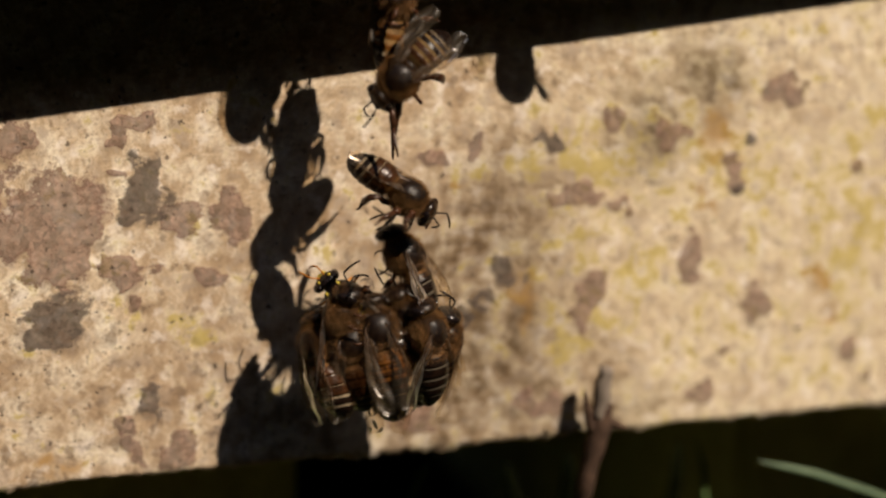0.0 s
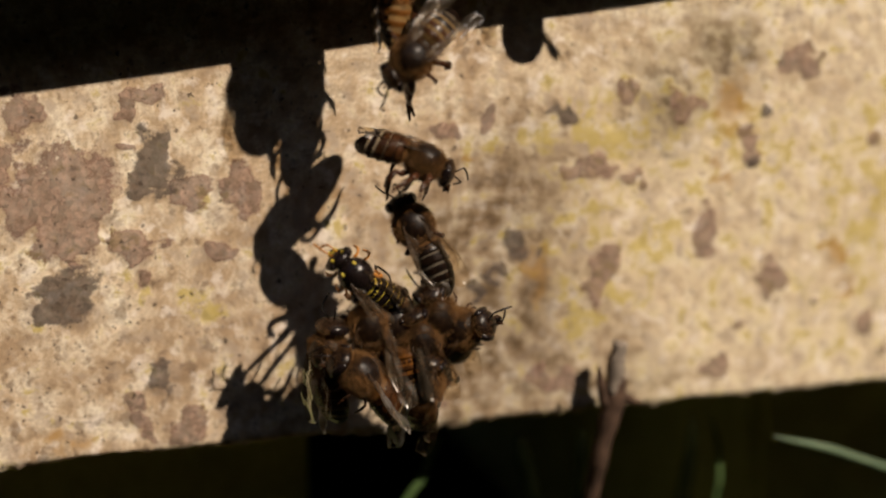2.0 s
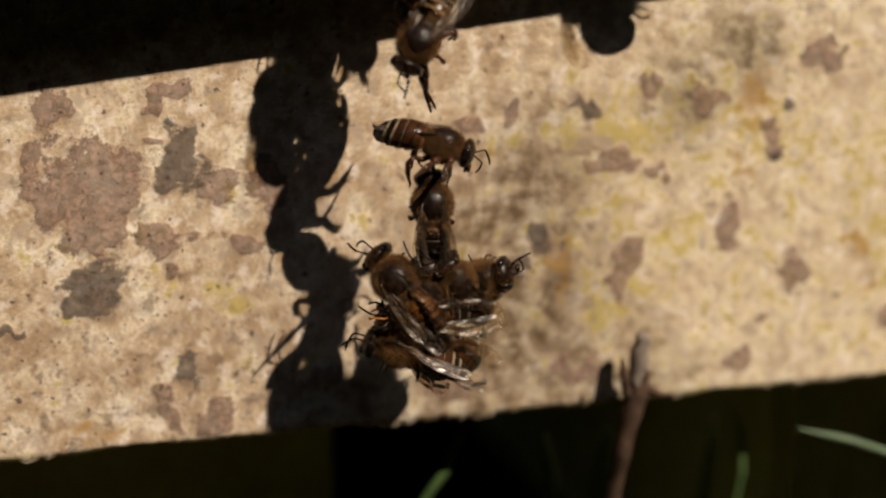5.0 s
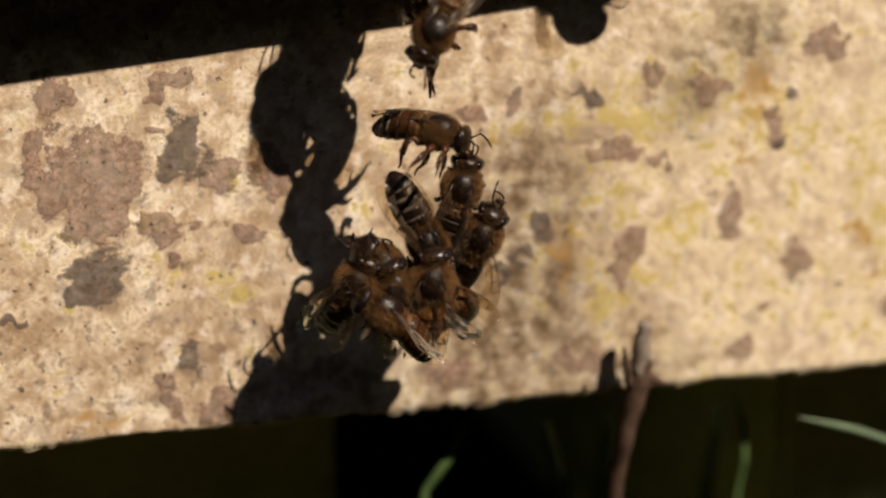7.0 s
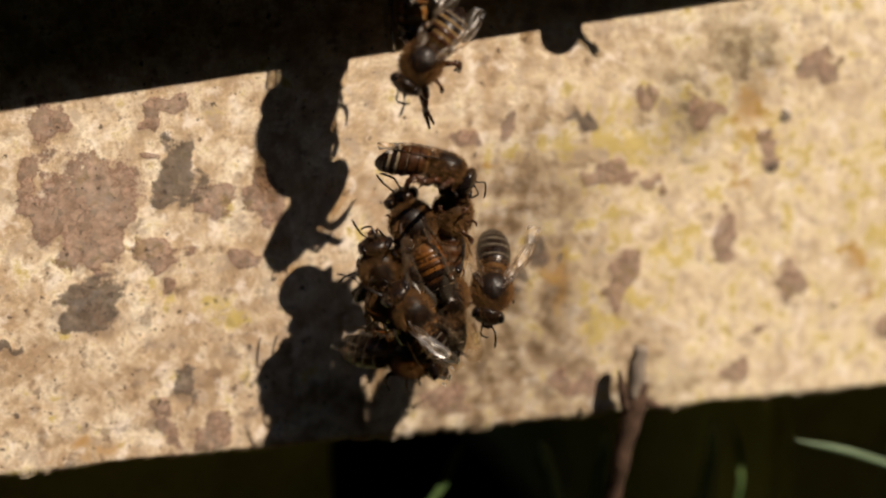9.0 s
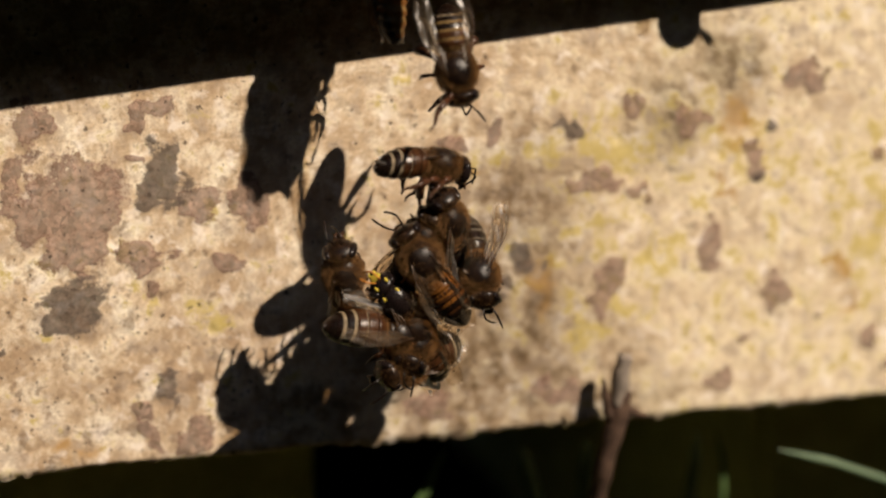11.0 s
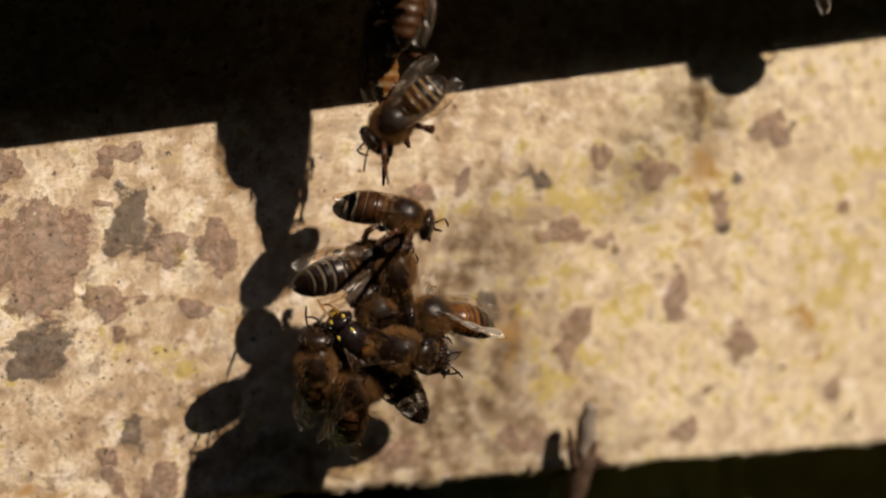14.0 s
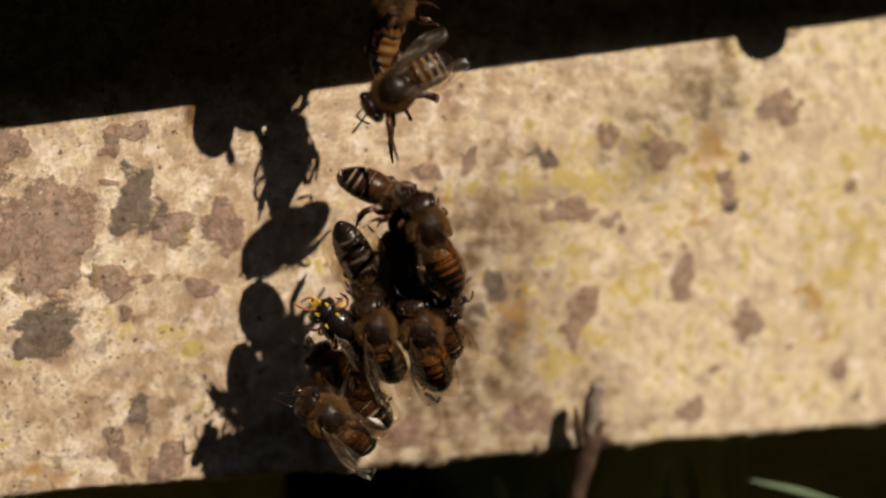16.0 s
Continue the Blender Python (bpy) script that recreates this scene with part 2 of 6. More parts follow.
def loft(bm, rings, n=14, caps=True, index=None):
    """Closed skin over rings of (centre, two half axes as vectors). index: a material for each stretch."""
    loops = []
    for c, a, b in rings:
        c, a, b = Vector(c) * MM, Vector(a) * MM, Vector(b) * MM
        loops.append([bm.verts.new(c + a * math.cos(2 * math.pi * i / n) + b * math.sin(2 * math.pi * i / n)) for i in range(n)])
    for k, (p, q) in enumerate(zip(loops, loops[1:])):
        for i in range(n):
            f = bm.faces.new((p[i], p[(i + 1) % n], q[(i + 1) % n], q[i]))
            if index:
                f.material_index = index[k]
    if caps:
        bm.faces.new(loops[0][::-1])
        bm.faces.new(loops[-1])
    bmesh.ops.recalc_face_normals(bm, faces=bm.faces)


def tube(bm, points, radii, n=8, flat=1.0):
    """A tube along points; flat squeezes it across."""
    points = [Vector(p) for p in points]
    rings = []
    for i, p in enumerate(points):
        d = (points[min(i + 1, len(points) - 1)] - points[max(i - 1, 0)]).normalized()
        u = d.cross(Vector((0, 1, 0.01))).normalized()
        v = d.cross(u).normalized()
        rings.append((p, u * radii[i], v * radii[i] * flat))
    loft(bm, rings, n)


def blob(bm, centre, radii, seg=18, rows=12, rough=0.0, squeeze=None):
    made = bmesh.ops.create_uvsphere(bm, u_segments=seg, v_segments=rows, radius=1.0)["verts"]
    for v in made:
        q = Vector(v.co)
        w = 1 + rough * noise.noise(q * 2.7)
        if squeeze:
            q = squeeze(q)
        v.co = Vector([(c + r * a * w) * MM for c, r, a in zip(centre, radii, q)])
    return made


# ---- bee parts, lengths in millimetres, head towards +x, back towards +z ----
ABD = 7.0


def abdomen_ring(u, k=1.0, slim=1.0):
    u = min(max(u, 0.0), 1.0)
    r = 2.2 * (1 - abs(2 * u ** 0.8 - 1) ** 2.3) ** 0.55 if 0 < u < 1 else 0.0
    r = max(r, 0.28 if u < 0.5 else 0.1) * k * slim
    return ((-ABD * u, 0, -1.1 * u * u), (0, r, 0), (0.16 * u * r, 0, r * 0.9))


def abdomen_core(material, slim=1.0, belly=None):
    bm = bmesh.new()
    loft(bm, [abdomen_ring(u / 24, (1.0, 0.90, 0.94, 0.98)[u % 4], slim) for u in range(25)], 18, True, [(0 if u % 4 in (0, 3) else 1) for u in range(24)])
    return mesh_of("abdomen", bm, material, belly)


CUTS = (0.05, 0.24, 0.42, 0.58, 0.73, 0.86, 0.985)


def tergite(i, cut, band, band_share, slim=1.0):
    """One plate of the abdomen: a flared ring whose front carries a band of felt."""
    a, b = CUTS[i], min(CUTS[i + 1] + 0.025, 1.0)
    us = [a, a + (b - a) * band_share, a + (b - a) * (band_share + 0.06), a + (b - a) * 0.8, b, b - 0.004]
    ks = [0.97, 1.012, 1.01, 1.03, 1.035, 0.95]
    bm = bmesh.new()
    loft(bm, [abdomen_ring(u, k, slim) for u, k in zip(us, ks)], 24, False, [1, 0, 0, 0, 0])
    belly = [v for v in bm.verts if v.co.z < (-1.1 * (v.co.x / (ABD * MM)) ** 2 - 1.1) * MM]
    bmesh.ops.delete(bm, geom=belly, context="VERTS")
    return mesh_of("tergite", bm, cut, band)


def head_mesh(material, face=None):
    bm = bmesh.new()

    def shape(q):
        return Vector((q.x * (0.8 if q.x < 0 else 1.0), q.y * (1 - 0.22 * max(-q.z, 0)), q.z))

    blob(bm, (0.7, 0, -0.2), (1.0, 1.74, 1.74), 18, 12, 0.04, shape)
    tube(bm, [(1.2, 0, -1.5), (1.35, 0, -1.95), (1.1, 0, -2.5)], [0.5, 0.4, 0.15])
    return mesh_of("head", bm, material)


def eye_mesh():
    bm = bmesh.new()
    blob(bm, (0, 0, 0), (0.62, 0.5, 1.2), 12, 10)
    return mesh_of("eye", bm, M_EYE)


def mandible_mesh(material):
    bm = bmesh.new()
    tube(bm, [(0, 0, 0), (0.35, 0.1, -0.4), (0.5, -0.15, -0.85)], [0.24, 0.22, 0.1], 7)
    return mesh_of("mandible", bm, material)


def antenna_mesh(material):
    bm = bmesh.new()
    tube(bm, [(0, 0, 0), (0.4, 0.3, 0.4), (0.75, 0.55, 0.75), (0.9, 0.65, 0.8), (1.3, 0.8, 0.6), (1.8, 0.95, 0.25), (2.25, 1.05, -0.15), (2.55, 1.1, -0.5)],
         [0.11, 0.095, 0.095, 0.115, 0.12, 0.125, 0.12, 0.08], 7)
    return mesh_of("antenna", bm, material)


def thorax_mesh(material):
    bm = bmesh.new()
    blob(bm, (0, 0, 0), (2.3, 2.1, 2.0), 20, 14, 0.06)
    blob(bm, (-1.75, 0, 0.75), (0.7, 1.1, 0.6), 12, 8)
    return mesh_of("thorax", bm, material)


def fur_mesh(count, seed, centre, radii, length, low=-0.9, bare=0.0):
    """Many fine tapering hairs standing off a rounded body."""
    rnd = random.Random(seed)
    bm = bmesh.new()
    while count:
        q = Vector((rnd.gauss(0, 1), rnd.gauss(0, 1), rnd.gauss(0, 1))).normalized()
        if q.z < low or (bare and q.z > 0.3 and math.hypot(q.x, q.y) < bare and rnd.random() < 0.93):
            continue
        count -= 1
        p = Vector([c + r * a for c, r, a in zip(centre, radii, q)])
        d = (q + Vector((-0.5, 0, 0)) + 0.5 * Vector((rnd.gauss(0, 1), rnd.gauss(0, 1), rnd.gauss(0, 1)))).normalized()
        s = d.cross(Vector((rnd.gauss(0, 1), rnd.gauss(0, 1), rnd.gauss(0, 1)))).normalized() * 0.011
        h = length * rnd.uniform(0.6, 1.25)
        a, b, c, e = p - s, p + s, p + d * h * 0.6 + s * 0.6, p + d * h
        bm.faces.new([bm.verts.new(v * MM) for v in (a, b, c, e)])
    return mesh_of("fur", bm, M_FUR)


def wing_outline(length, width, hind):
    pts = []
    n = 22
    for i in range(n + 1):
        u = i / n
        h = 0.5 * width * u ** (0.45 if hind else 0.7) * (1 - u ** (3 if hind else 6)) ** 0.5
        top = 0.05 * length * math.sin(math.pi * u) - 0.4 * width * u ** 5
        low = top - 2 * h
        pts.append((-length * u, top, min(low, top - 0.02)))
    return pts


def wing_mesh(length, width, hind, side):
    """A thin membrane with a slight pleat; its leading edge runs outwards."""
    bm = bmesh.new()
    cols = []
    for x, top, low in wing_outline(length, width, hind):
        col = []
        for j in range(13):
            v = j / 12
            y = top + (low - top) * v
            z = 0.09 * math.sin(x * 1.9 + v * 5) + 0.12 * math.cos(v * 9) * (0.4 - 0.5 * x / length)
            col.append(bm.verts.new(Vector((x, y * side, z)) * MM))
        cols.append(col)
    for p, q in zip(cols, cols[1:]):
        for j in range(12):
            bm.faces.new((p[j], p[j + 1], q[j + 1], q[j]))
    return mesh_of("wing", bm, M_WING)


def vein_mesh(length, width, hind, side):
    bm = bmesh.new()
    out = wing_outline(length, width, hind)

    def at(u, v):
        i = min(int(u * 22), 22)
        x, top, low = out[i]
        return Vector((x, (top + (low - top) * v) * side, 0.03 + 0.09 * math.sin(x * 1.9 + v * 5) + 0.12 * math.cos(v * 9) * (0.4 - 0.5 * x / length)))

    runs = [[(0.02, 0.02), (0.3, 0.01), (0.6, 0.01), (0.88, 0.03)], [(0.02, 0.25), (0.3, 0.2), (0.55, 0.22), (0.72, 0.06)],
            [(0.04, 0.5), (0.35, 0.5), (0.6, 0.55), (0.8, 0.4)], [(0.05, 0.75), (0.3, 0.8), (0.5, 0.85)],
            [(0.35, 0.2), (0.4, 0.5), (0.45, 0.8)], [(0.56, 0.2), (0.62, 0.52)], [(0.7, 0.08), (0.76, 0.42)]]
    for r in (runs[:4] if hind else runs):
        tube(bm, [at(u, v) for u, v in r], [0.042 - 0.008 * k for k in range(len(r))], 5)
    return mesh_of("vein", bm, M_VEIN)


def leg_mesh(kind, material):
    """A jointed leg: thigh, shin and foot, standing out along +x and down."""
    bm = bmesh.new()
    if kind == "grip":
        tube(bm, [(0, 0, 0), (1.1, 0.1, 0.3), (2.5, 0.2, 0.45), (2.9, 0.2, 0.4)], [0.42, 0.52, 0.44, 0.3])
        tube(bm, [(2.8, 0.2, 0.42), (4.0, 0.0, 0.1), (5.3, -0.1, -0.15)], [0.3, 0.46, 0.36], 8, 0.8)
        tube(bm, [(5.2, -0.1, -0.12), (6.2, -0.1, -0.1), (7.2, 0.0, 0.05), (8.0, 0.05, 0.0), (8.5, 0.05, -0.3)], [0.32, 0.24, 0.18, 0.15, 0.08])
    else:
        w = {"fore": 0.24, "mid": 0.26, "hind": 0.33}[kind]
        s = {"fore": 0.85, "mid": 1.0, "hind": 1.15}[kind]
        tube(bm, [(0, 0, 0), (0.9 * s, 0, -0.3 * s), (1.9 * s, 0, 0.05)], [w, w * 1.15, w * 0.75])
        flat = 1.7 if kind == "hind" else 1.0
        tube(bm, [(1.85 * s, 0, 0.05), (2.35 * s, 0, -0.75 * s), (2.2 * s, 0, -1.9 * s)], [w * 0.65, w * 0.85, w * 0.95], 8, flat)
        tube(bm, [(2.2 * s, 0, -1.85 * s), (2.0 * s, 0.1, -2.5 * s), (1.75 * s, 0.15, -3.0 * s), (1.85 * s, 0.2, -3.4 * s)],
             [w * 0.85, w * 0.6, w * 0.45, w * 0.22], 7)
    return mesh_of("leg", bm, material)


def kit(dark, core, plates, fur, leg, feeler, slim=0.85, belly=None):
    """The shared meshes of one sort of insect."""
    return dict(
        head=head_mesh(dark), eye=eye_mesh(), mandible=mandible_mesh(core), antenna=antenna_mesh(feeler), thorax=thorax_mesh(M_THORAX if fur else dark),
        core=abdomen_core(core, slim, belly or M_BELLY), plates=[tergite(i, c, b, s, slim) for i, (c, b, s) in enumerate(plates)],
        fur=fur and COAT[0], head_fur=fur and COAT[1], base_fur=fur and COAT[2],
        wings=[(wing_mesh(9.2, 2.9, False, s), vein_mesh(9.2, 2.9, False, s), wing_mesh(6.4, 2.1, True, s), vein_mesh(6.4, 2.1, True, s)) for s in (1, -1)],
        legs={k: leg_mesh(k, leg) for k in ("fore", "mid", "hind", "grip")})


COAT = (fur_mesh(15000, 3, (0, 0, 0), (2.26, 2.06, 1.96), 0.62, -1.1, 0.66), fur_mesh(1800, 5, (0.7, 0, -0.1), (0.95, 1.68, 1.68), 0.28),
        fur_mesh(3500, 7, (-0.9, 0, -0.05), (1.0, 1.72, 1.55), 0.32))
DARK_BEE = kit(M_DARK, M_BROWN, [(M_BROWN, M_FUR, 0.3), (M_BROWN, M_DARK, 0.2), (M_BROWN, M_BAND, 0.2), (M_DARK, M_BAND, 0.42), (M_DARK, M_BAND, 0.45), (M_DARK, M_DARK, 0.2)],
               True, M_LEG, M_DARK, 0.94)
BLACK_BEE = kit(M_DARK, M_BROWN, [(M_DARK, M_FUR, 0.3), (M_DARK, M_GREYBAND, 0.28), (M_DARK, M_GREYBAND, 0.4), (M_DARK, M_GREYBAND, 0.42), (M_DARK, M_GREYBAND, 0.36), (M_DARK, M_DARK, 0.2)],
                True, M_LEG, M_DARK)
AMBER_BEE = kit(M_DARK, M_BROWN, [(M_AMBER, M_FUR, 0.25), (M_BROWN, M_AMBER, 0.66), (M_DARK, M_AMBER, 0.5), (M_DARK, M_BROWN, 0.5), (M_DARK, M_BAND, 0.24), (M_DARK, M_DARK, 0.2)],
                True, M_LEG, M_DARK)
GOLDEN_BEE = kit(M_DARK, M_AMBER, [(M_AMBER, M_FUR, 0.25), (M_BROWN, M_AMBER, 0.66), (M_DARK, M_AMBER, 0.5), (M_DARK, M_BAND, 0.3), (M_DARK, M_BAND, 0.28), (M_DARK, M_DARK, 0.2)],
                 True, M_LEG, M_DARK, 0.82, M_GOLD)
GOLD_BACK = kit(M_DARK, M_BROWN, [(M_BROWN, M_GOLDBAND, 0.45), (M_BROWN, M_GOLDBAND, 0.4), (M_DARK, M_GOLDBAND, 0.42), (M_DARK, M_GOLDBAND, 0.42), (M_DARK, M_BAND, 0.3), (M_DARK, M_DARK, 0.2)],
                True, M_LEG, M_DARK, 0.88)
WASP = kit(M_EYE, M_YELLOW, [(M_EYE, M_YELLOW, 0.16), (M_EYE, M_YELLOW, 0.2), (M_EYE, M_YELLOW, 0.2), (M_EYE, M_YELLOW, 0.22), (M_EYE, M_YELLOW, 0.25), (M_YELLOW, M_YELLOW, 0.3)],
           False, M_ORANGE, M_ORANGE, 0.8)
LEG_ROOTS = (("fore", 3.1, 0.75, -1.25, 18), ("mid", 2.0, 1.0, -1.5, 0), ("hind", 0.9, 1.0, -1.4, -50))


def patch_mesh(*blobs):
    bm = bmesh.new()
    for c, r in blobs:
        blob(bm, c, r, 12, 8, 0.1)
    return mesh_of("mark", bm, M_YELLOW)


def insect(name, kit_, label, group, spread=14, lift=6, grips=0, curl=0, seed=0, tuck=False, size=1.08, short=1.0, gaster=1.0):
    """An insect on an Empty: head, thorax, abdomen, four wings, six legs. Its moving parts are kept in order."""
    rnd = random.Random(seed)
    ob = tagged(new(name), label, "bee" if name == "honeybee" else "wasp", group)
    moving = []
    thorax = part("thorax", kit_["thorax"], ob, Matrix.Translation(Vector((2.1, 0, 0)) * MM))
    if kit_["fur"]:
        part("fur", kit_["fur"], thorax, None, "short tan body hair")
    head = part("head", kit_["head"], ob, Matrix.Translation(Vector((4.15, 0, -0.25)) * MM))
    if kit_["head_fur"]:
        part("fur", kit_["head_fur"], head, None, "short tan body hair")
    moving.append((head, 9, 4))
    for s in (1, -1):
        part("eye", kit_["eye"], head, pose(0.75 * MM, 1.35 * s * MM, 0.1 * MM, 10 * s, 0, 12 * s), "large black compound eye")
        part("mandible", kit_["mandible"], head, pose(1.15 * MM, 0.35 * s * MM, -1.35 * MM))
        a = part("antenna", kit_["antenna"], head, pose(1.55 * MM, 0.35 * s * MM, 0.1 * MM, 90 if s < 0 else 0, rnd.uniform(-5, 35), 0) @ (Matrix.Identity(4) if s > 0 else pose(0, 0, 0, -60, 0, -45)))
        moving.append((a, 14, 2))
    if name == "wasp":
        part("face_plate", patch_mesh(((1.62, 0, -0.75), (0.12, 0.75, 0.85))), head, None, "bright yellow face plate")
        for s in (1, -1):
            part("brow_mark", patch_mesh(((1.35, 0.8 * s, 0.7), (0.2, 0.22, 0.5))), head, None, "bright yellow mark")
            part("collar_mark", patch_mesh(((1.45, 0.95 * s, 1.05), (0.5, 0.2, 0.18))), thorax, None, "bright yellow mark")
            part("back_mark", patch_mesh(((-1.3, 0.6 * s, 1.35), (0.2, 0.42, 0.1))), thorax, None, "bright yellow mark")
    abdomen = part("abdomen", kit_["core"], ob, pose(0.35 * MM, 0, 0.1 * MM, 0, -curl, 0))
    abdomen.scale = (gaster, 1, 1)
    for me in kit_["plates"]:
        part("tergite", me, abdomen)
    if kit_["base_fur"]:
        part("fur", kit_["base_fur"], abdomen, None, "short tan body hair")
    moving.append((abdomen, 8, 3))
    for (fw, fv, hw, hv), s in zip(kit_["wings"], (1, -1)):
        for me, ve, x, z, extra in ((fw, fv, 2.6, 1.75, 0), (hw, hv, 1.7, 1.6, 4)):
            w = part("wing", me, ob, pose(x * MM, 1.05 * s * MM, z * MM, 8 * s, -lift, -s * (spread + extra)), "clear brownish veined wing")
            part("vein", ve, w)
            moving.append((w, 3, 5))
    n = 0
    for kind, x, y, z, swing in LEG_ROOTS:
        for s in (1, -1):
            gripping = n < grips
            base = Vector((x, y * s, z)) * MM
            turn = 90 * s - s * ((-48 if tuck else swing) + rnd.uniform(-18, 18))
            m = Matrix.Translation(base) @ pose(0, 0, 0, 0, rnd.uniform(-45, -25) if tuck else rnd.uniform(-25, 12), turn)
            leg = part("leg", kit_["legs"]["grip" if gripping else kind], ob, m)
            if tuck:
                leg.scale = (0.4, 0.4, 0.4)
            elif not gripping:
                leg.scale = (short, short, short)
            if not gripping:
                moving.append((leg, 16, 1.5))
            else:
                GRIPS.setdefault(ob.name, []).append(leg)
            n += 1
    MOVING[ob.name] = moving
    ob.scale = (size, size, size)
    return ob


GRIPS, MOVING = {}, {}

# ---- setting: slab, hive above, support below, ground ----
ground_bm = bmesh.new()
R = 60.0
steps = [-R, -8, -2, -0.6, -0.25, -0.1, -0.03, 0.04, 0.1, 0.2, 0.35, 0.8, 2.5, 9, R]
grid = [[ground_bm.verts.new((x, y, -0.098 + (0.006 * noise.noise((x * 24, y * 24, 0)) if max(abs(x), abs(y)) < 1 else 0))) for x in steps] for y in steps]
for j in range(len(steps) - 1):
    for i in range(len(steps) - 1):
        ground_bm.faces.new((grid[j][i], grid[j][i + 1], grid[j + 1][i + 1], grid[j + 1][i]))
ground = tagged(new("ground", mesh_of("ground", ground_bm, M_DIM_SOIL)), "bare soil coloured near black to deepen the shade under the slab", "ground", kind="structure")

# lichen and darker areas on the slab's face: x, z, half width, half height in millimetres
FACE_MARKS = {}
FACE_MARKS['toned'] = [
    (-40.4, -14.6, 13.3, 7.0), (-50.0, -10.9, 8.4, 6.3), (-27.3, -9.3, 6.3, 8.4), (7.0, 2.5, 9.2, 11.2),
    (12.5, -14.2, 10.1, 7.7), (-6.1, -8.2, 10.1, 11.2)]
FACE_MARKS['dark_mottle'] = [
    (8.5, 4.0, 7.0, 9.0), (4.0, -14.0, 13.0, 8.0), (10.0, -18.5, 10.0, 4.5), (6.0, -9.0, 9.0, 9.0), (22.0, -20.0, 8.0, 3.0),
    (4.9, -13.6, 10.5, 9.1), (10.9, -9.6, 5.9, 6.3), (1.2, 1.4, 5.9, 5.6), (0.4, -22.2, 6.7, 3.5),
    (37.0, 23.5, 4.0, 4.5), (29.4, 17.2, 4.2, 5.6), (-16.3, -17.6, 4.9, 3.5)]
FACE_MARKS['brown'] = [
    (-46.0, 9.3, 6.2, 5.6), (-45.6, 4.2, 3.9, 3.2), (-48.9, 8.8, 3.5, 4.2), (-37.3, 2.6, 2.9, 2.2),
    (-36.3, -1.0, 1.1, 1.4), (-27.9, 2.2, 1.9, 1.8), (-25.0, 9.0, 2.5, 2.9), (-31.1, 8.7, 2.7, 2.4),
    (-35.8, 20.3, 2.5, 1.4), (-37.8, 18.8, 1.5, 1.3), (-49.8, 19.0, 2.1, 3.4), (-51.9, 12.9, 1.3, 2.8),
    (-32.1, -19.1, 3.0, 2.2), (-37.1, -16.4, 1.4, 1.3), (-37.2, -19.3, 1.3, 1.2), (21.0, -3.2, 2.3, 2.2), (20.4, -6.7, 1.8, 2.0),
    (35.6, -0.7, 2.2, 2.4), (44.9, -6.9, 2.3, 2.3), (37.1, -18.1, 1.8, 2.0), (15.3, -18.1, 3.0, 1.8)]
FACE_MARKS['brown'] += [
    (31.7, 16.3, 1.8, 2.4), (47.7, 21.5, 3.0, 1.8), (0.6, 15.4, 1.3, 1.0), (6.0, 16.6, 1.7, 1.8),
    (41.8, -13.2, 0.8, 0.6), (59.0, 11.8, 1.5, 1.1), (24.0, 18.5, 1.3, 1.4), (-2.5, -18.1, 2.9, 1.5),
    (-31.6, 9.0, 2.1, 1.5), (-38.5, 13.8, 0.8, 0.7), (52.1, -10.3, 1.0, 1.1), (60.3, -13.6, 1.3, 1.9), (41.4, -13.2, 0.6, 0.6), (62.9, -17.6, 0.5, 0.7), (60.0, -14.5, 1.5, 1.4), (61.6, -20.1, 1.0, 0.8), (17.6, 8.9, 1.5, 1.1), (20.2, 9.3, 1.3, 1.5),
    (21.3, 7.9, 1.2, 1.0), (24.9, 7.0, 1.6, 0.8), (41.2, 11.8, 1.3, 1.6), (41.9, 9.2, 1.6, 1.5)]
FACE_MARKS['grey'] = [
    (-35.9, 14.1, 2.0, 2.6), (-34.9, 11.8, 3.0, 2.2), (-36.8, 10.9, 1.6, 1.5), (-46.0, -2.2, 3.2, 3.2), (-48.0, -4.8, 2.0, 1.5),
    (-34.7, -13.6, 1.7, 1.6), (-55.1, -6.9, 0.9, 0.8),
    (9.5, -0.6, 1.8, 2.1), (7.1, -4.4, 1.5, 1.4), (4.1, -6.4, 1.4, 1.1), (42.4, 8.5, 1.4, 0.9), (51.6, -10.3, 1.3, 1.1), (44.1, 16.4, 0.8, 0.7), (15.4, 16.0, 1.1, 0.9)]
FACE_MARKS['yellow'] = [
    (-29.7, 19.8, 1.1, 1.0), (11.5, 12.6, 1.8, 1.3), (17.6, 11.6, 1.9, 1.6), (22.6, 11.4, 1.6, 1.6), (-29.9, -5.2, 2.8, 2.1), (-30.8, -12.2, 1.3, 1.1), (3.3, 12.1, 2.2, 1.4),
    (7.7, 11.6, 1.5, 1.2), (14.4, 10.6, 1.7, 1.5), (20.3, 13.4, 2.6, 1.2), (15.9, 7.0, 2.5, 1.3),
    (19.8, 3.5, 2.4, 1.3), (31.1, 13.1, 3.0, 1.5), (13.1, -0.8, 1.5, 2.8), (-37.1, -1.9, 2.1, 1.8),
    (-39.2, 2.8, 1.0, 1.7), (50.4, 10.7, 3.4, 1.7), (25.3, -0.9, 1.3, 1.8)]
FACE_MARKS['ochre'] = [
    (12.0, -4.4, 2.0, 3.5), (37.7, 5.9, 2.2, 1.1), (54.2, -4.0, 1.3, 1.8), (56.1, -8.5, 1.2, 1.8),
    (-46.6, -20.7, 2.4, 1.3), (36.6, 9.0, 1.4, 1.0), (3.7, 12.1, 1.2, 0.8),
    (38.8, 16.8, 3.4, 4.2)]


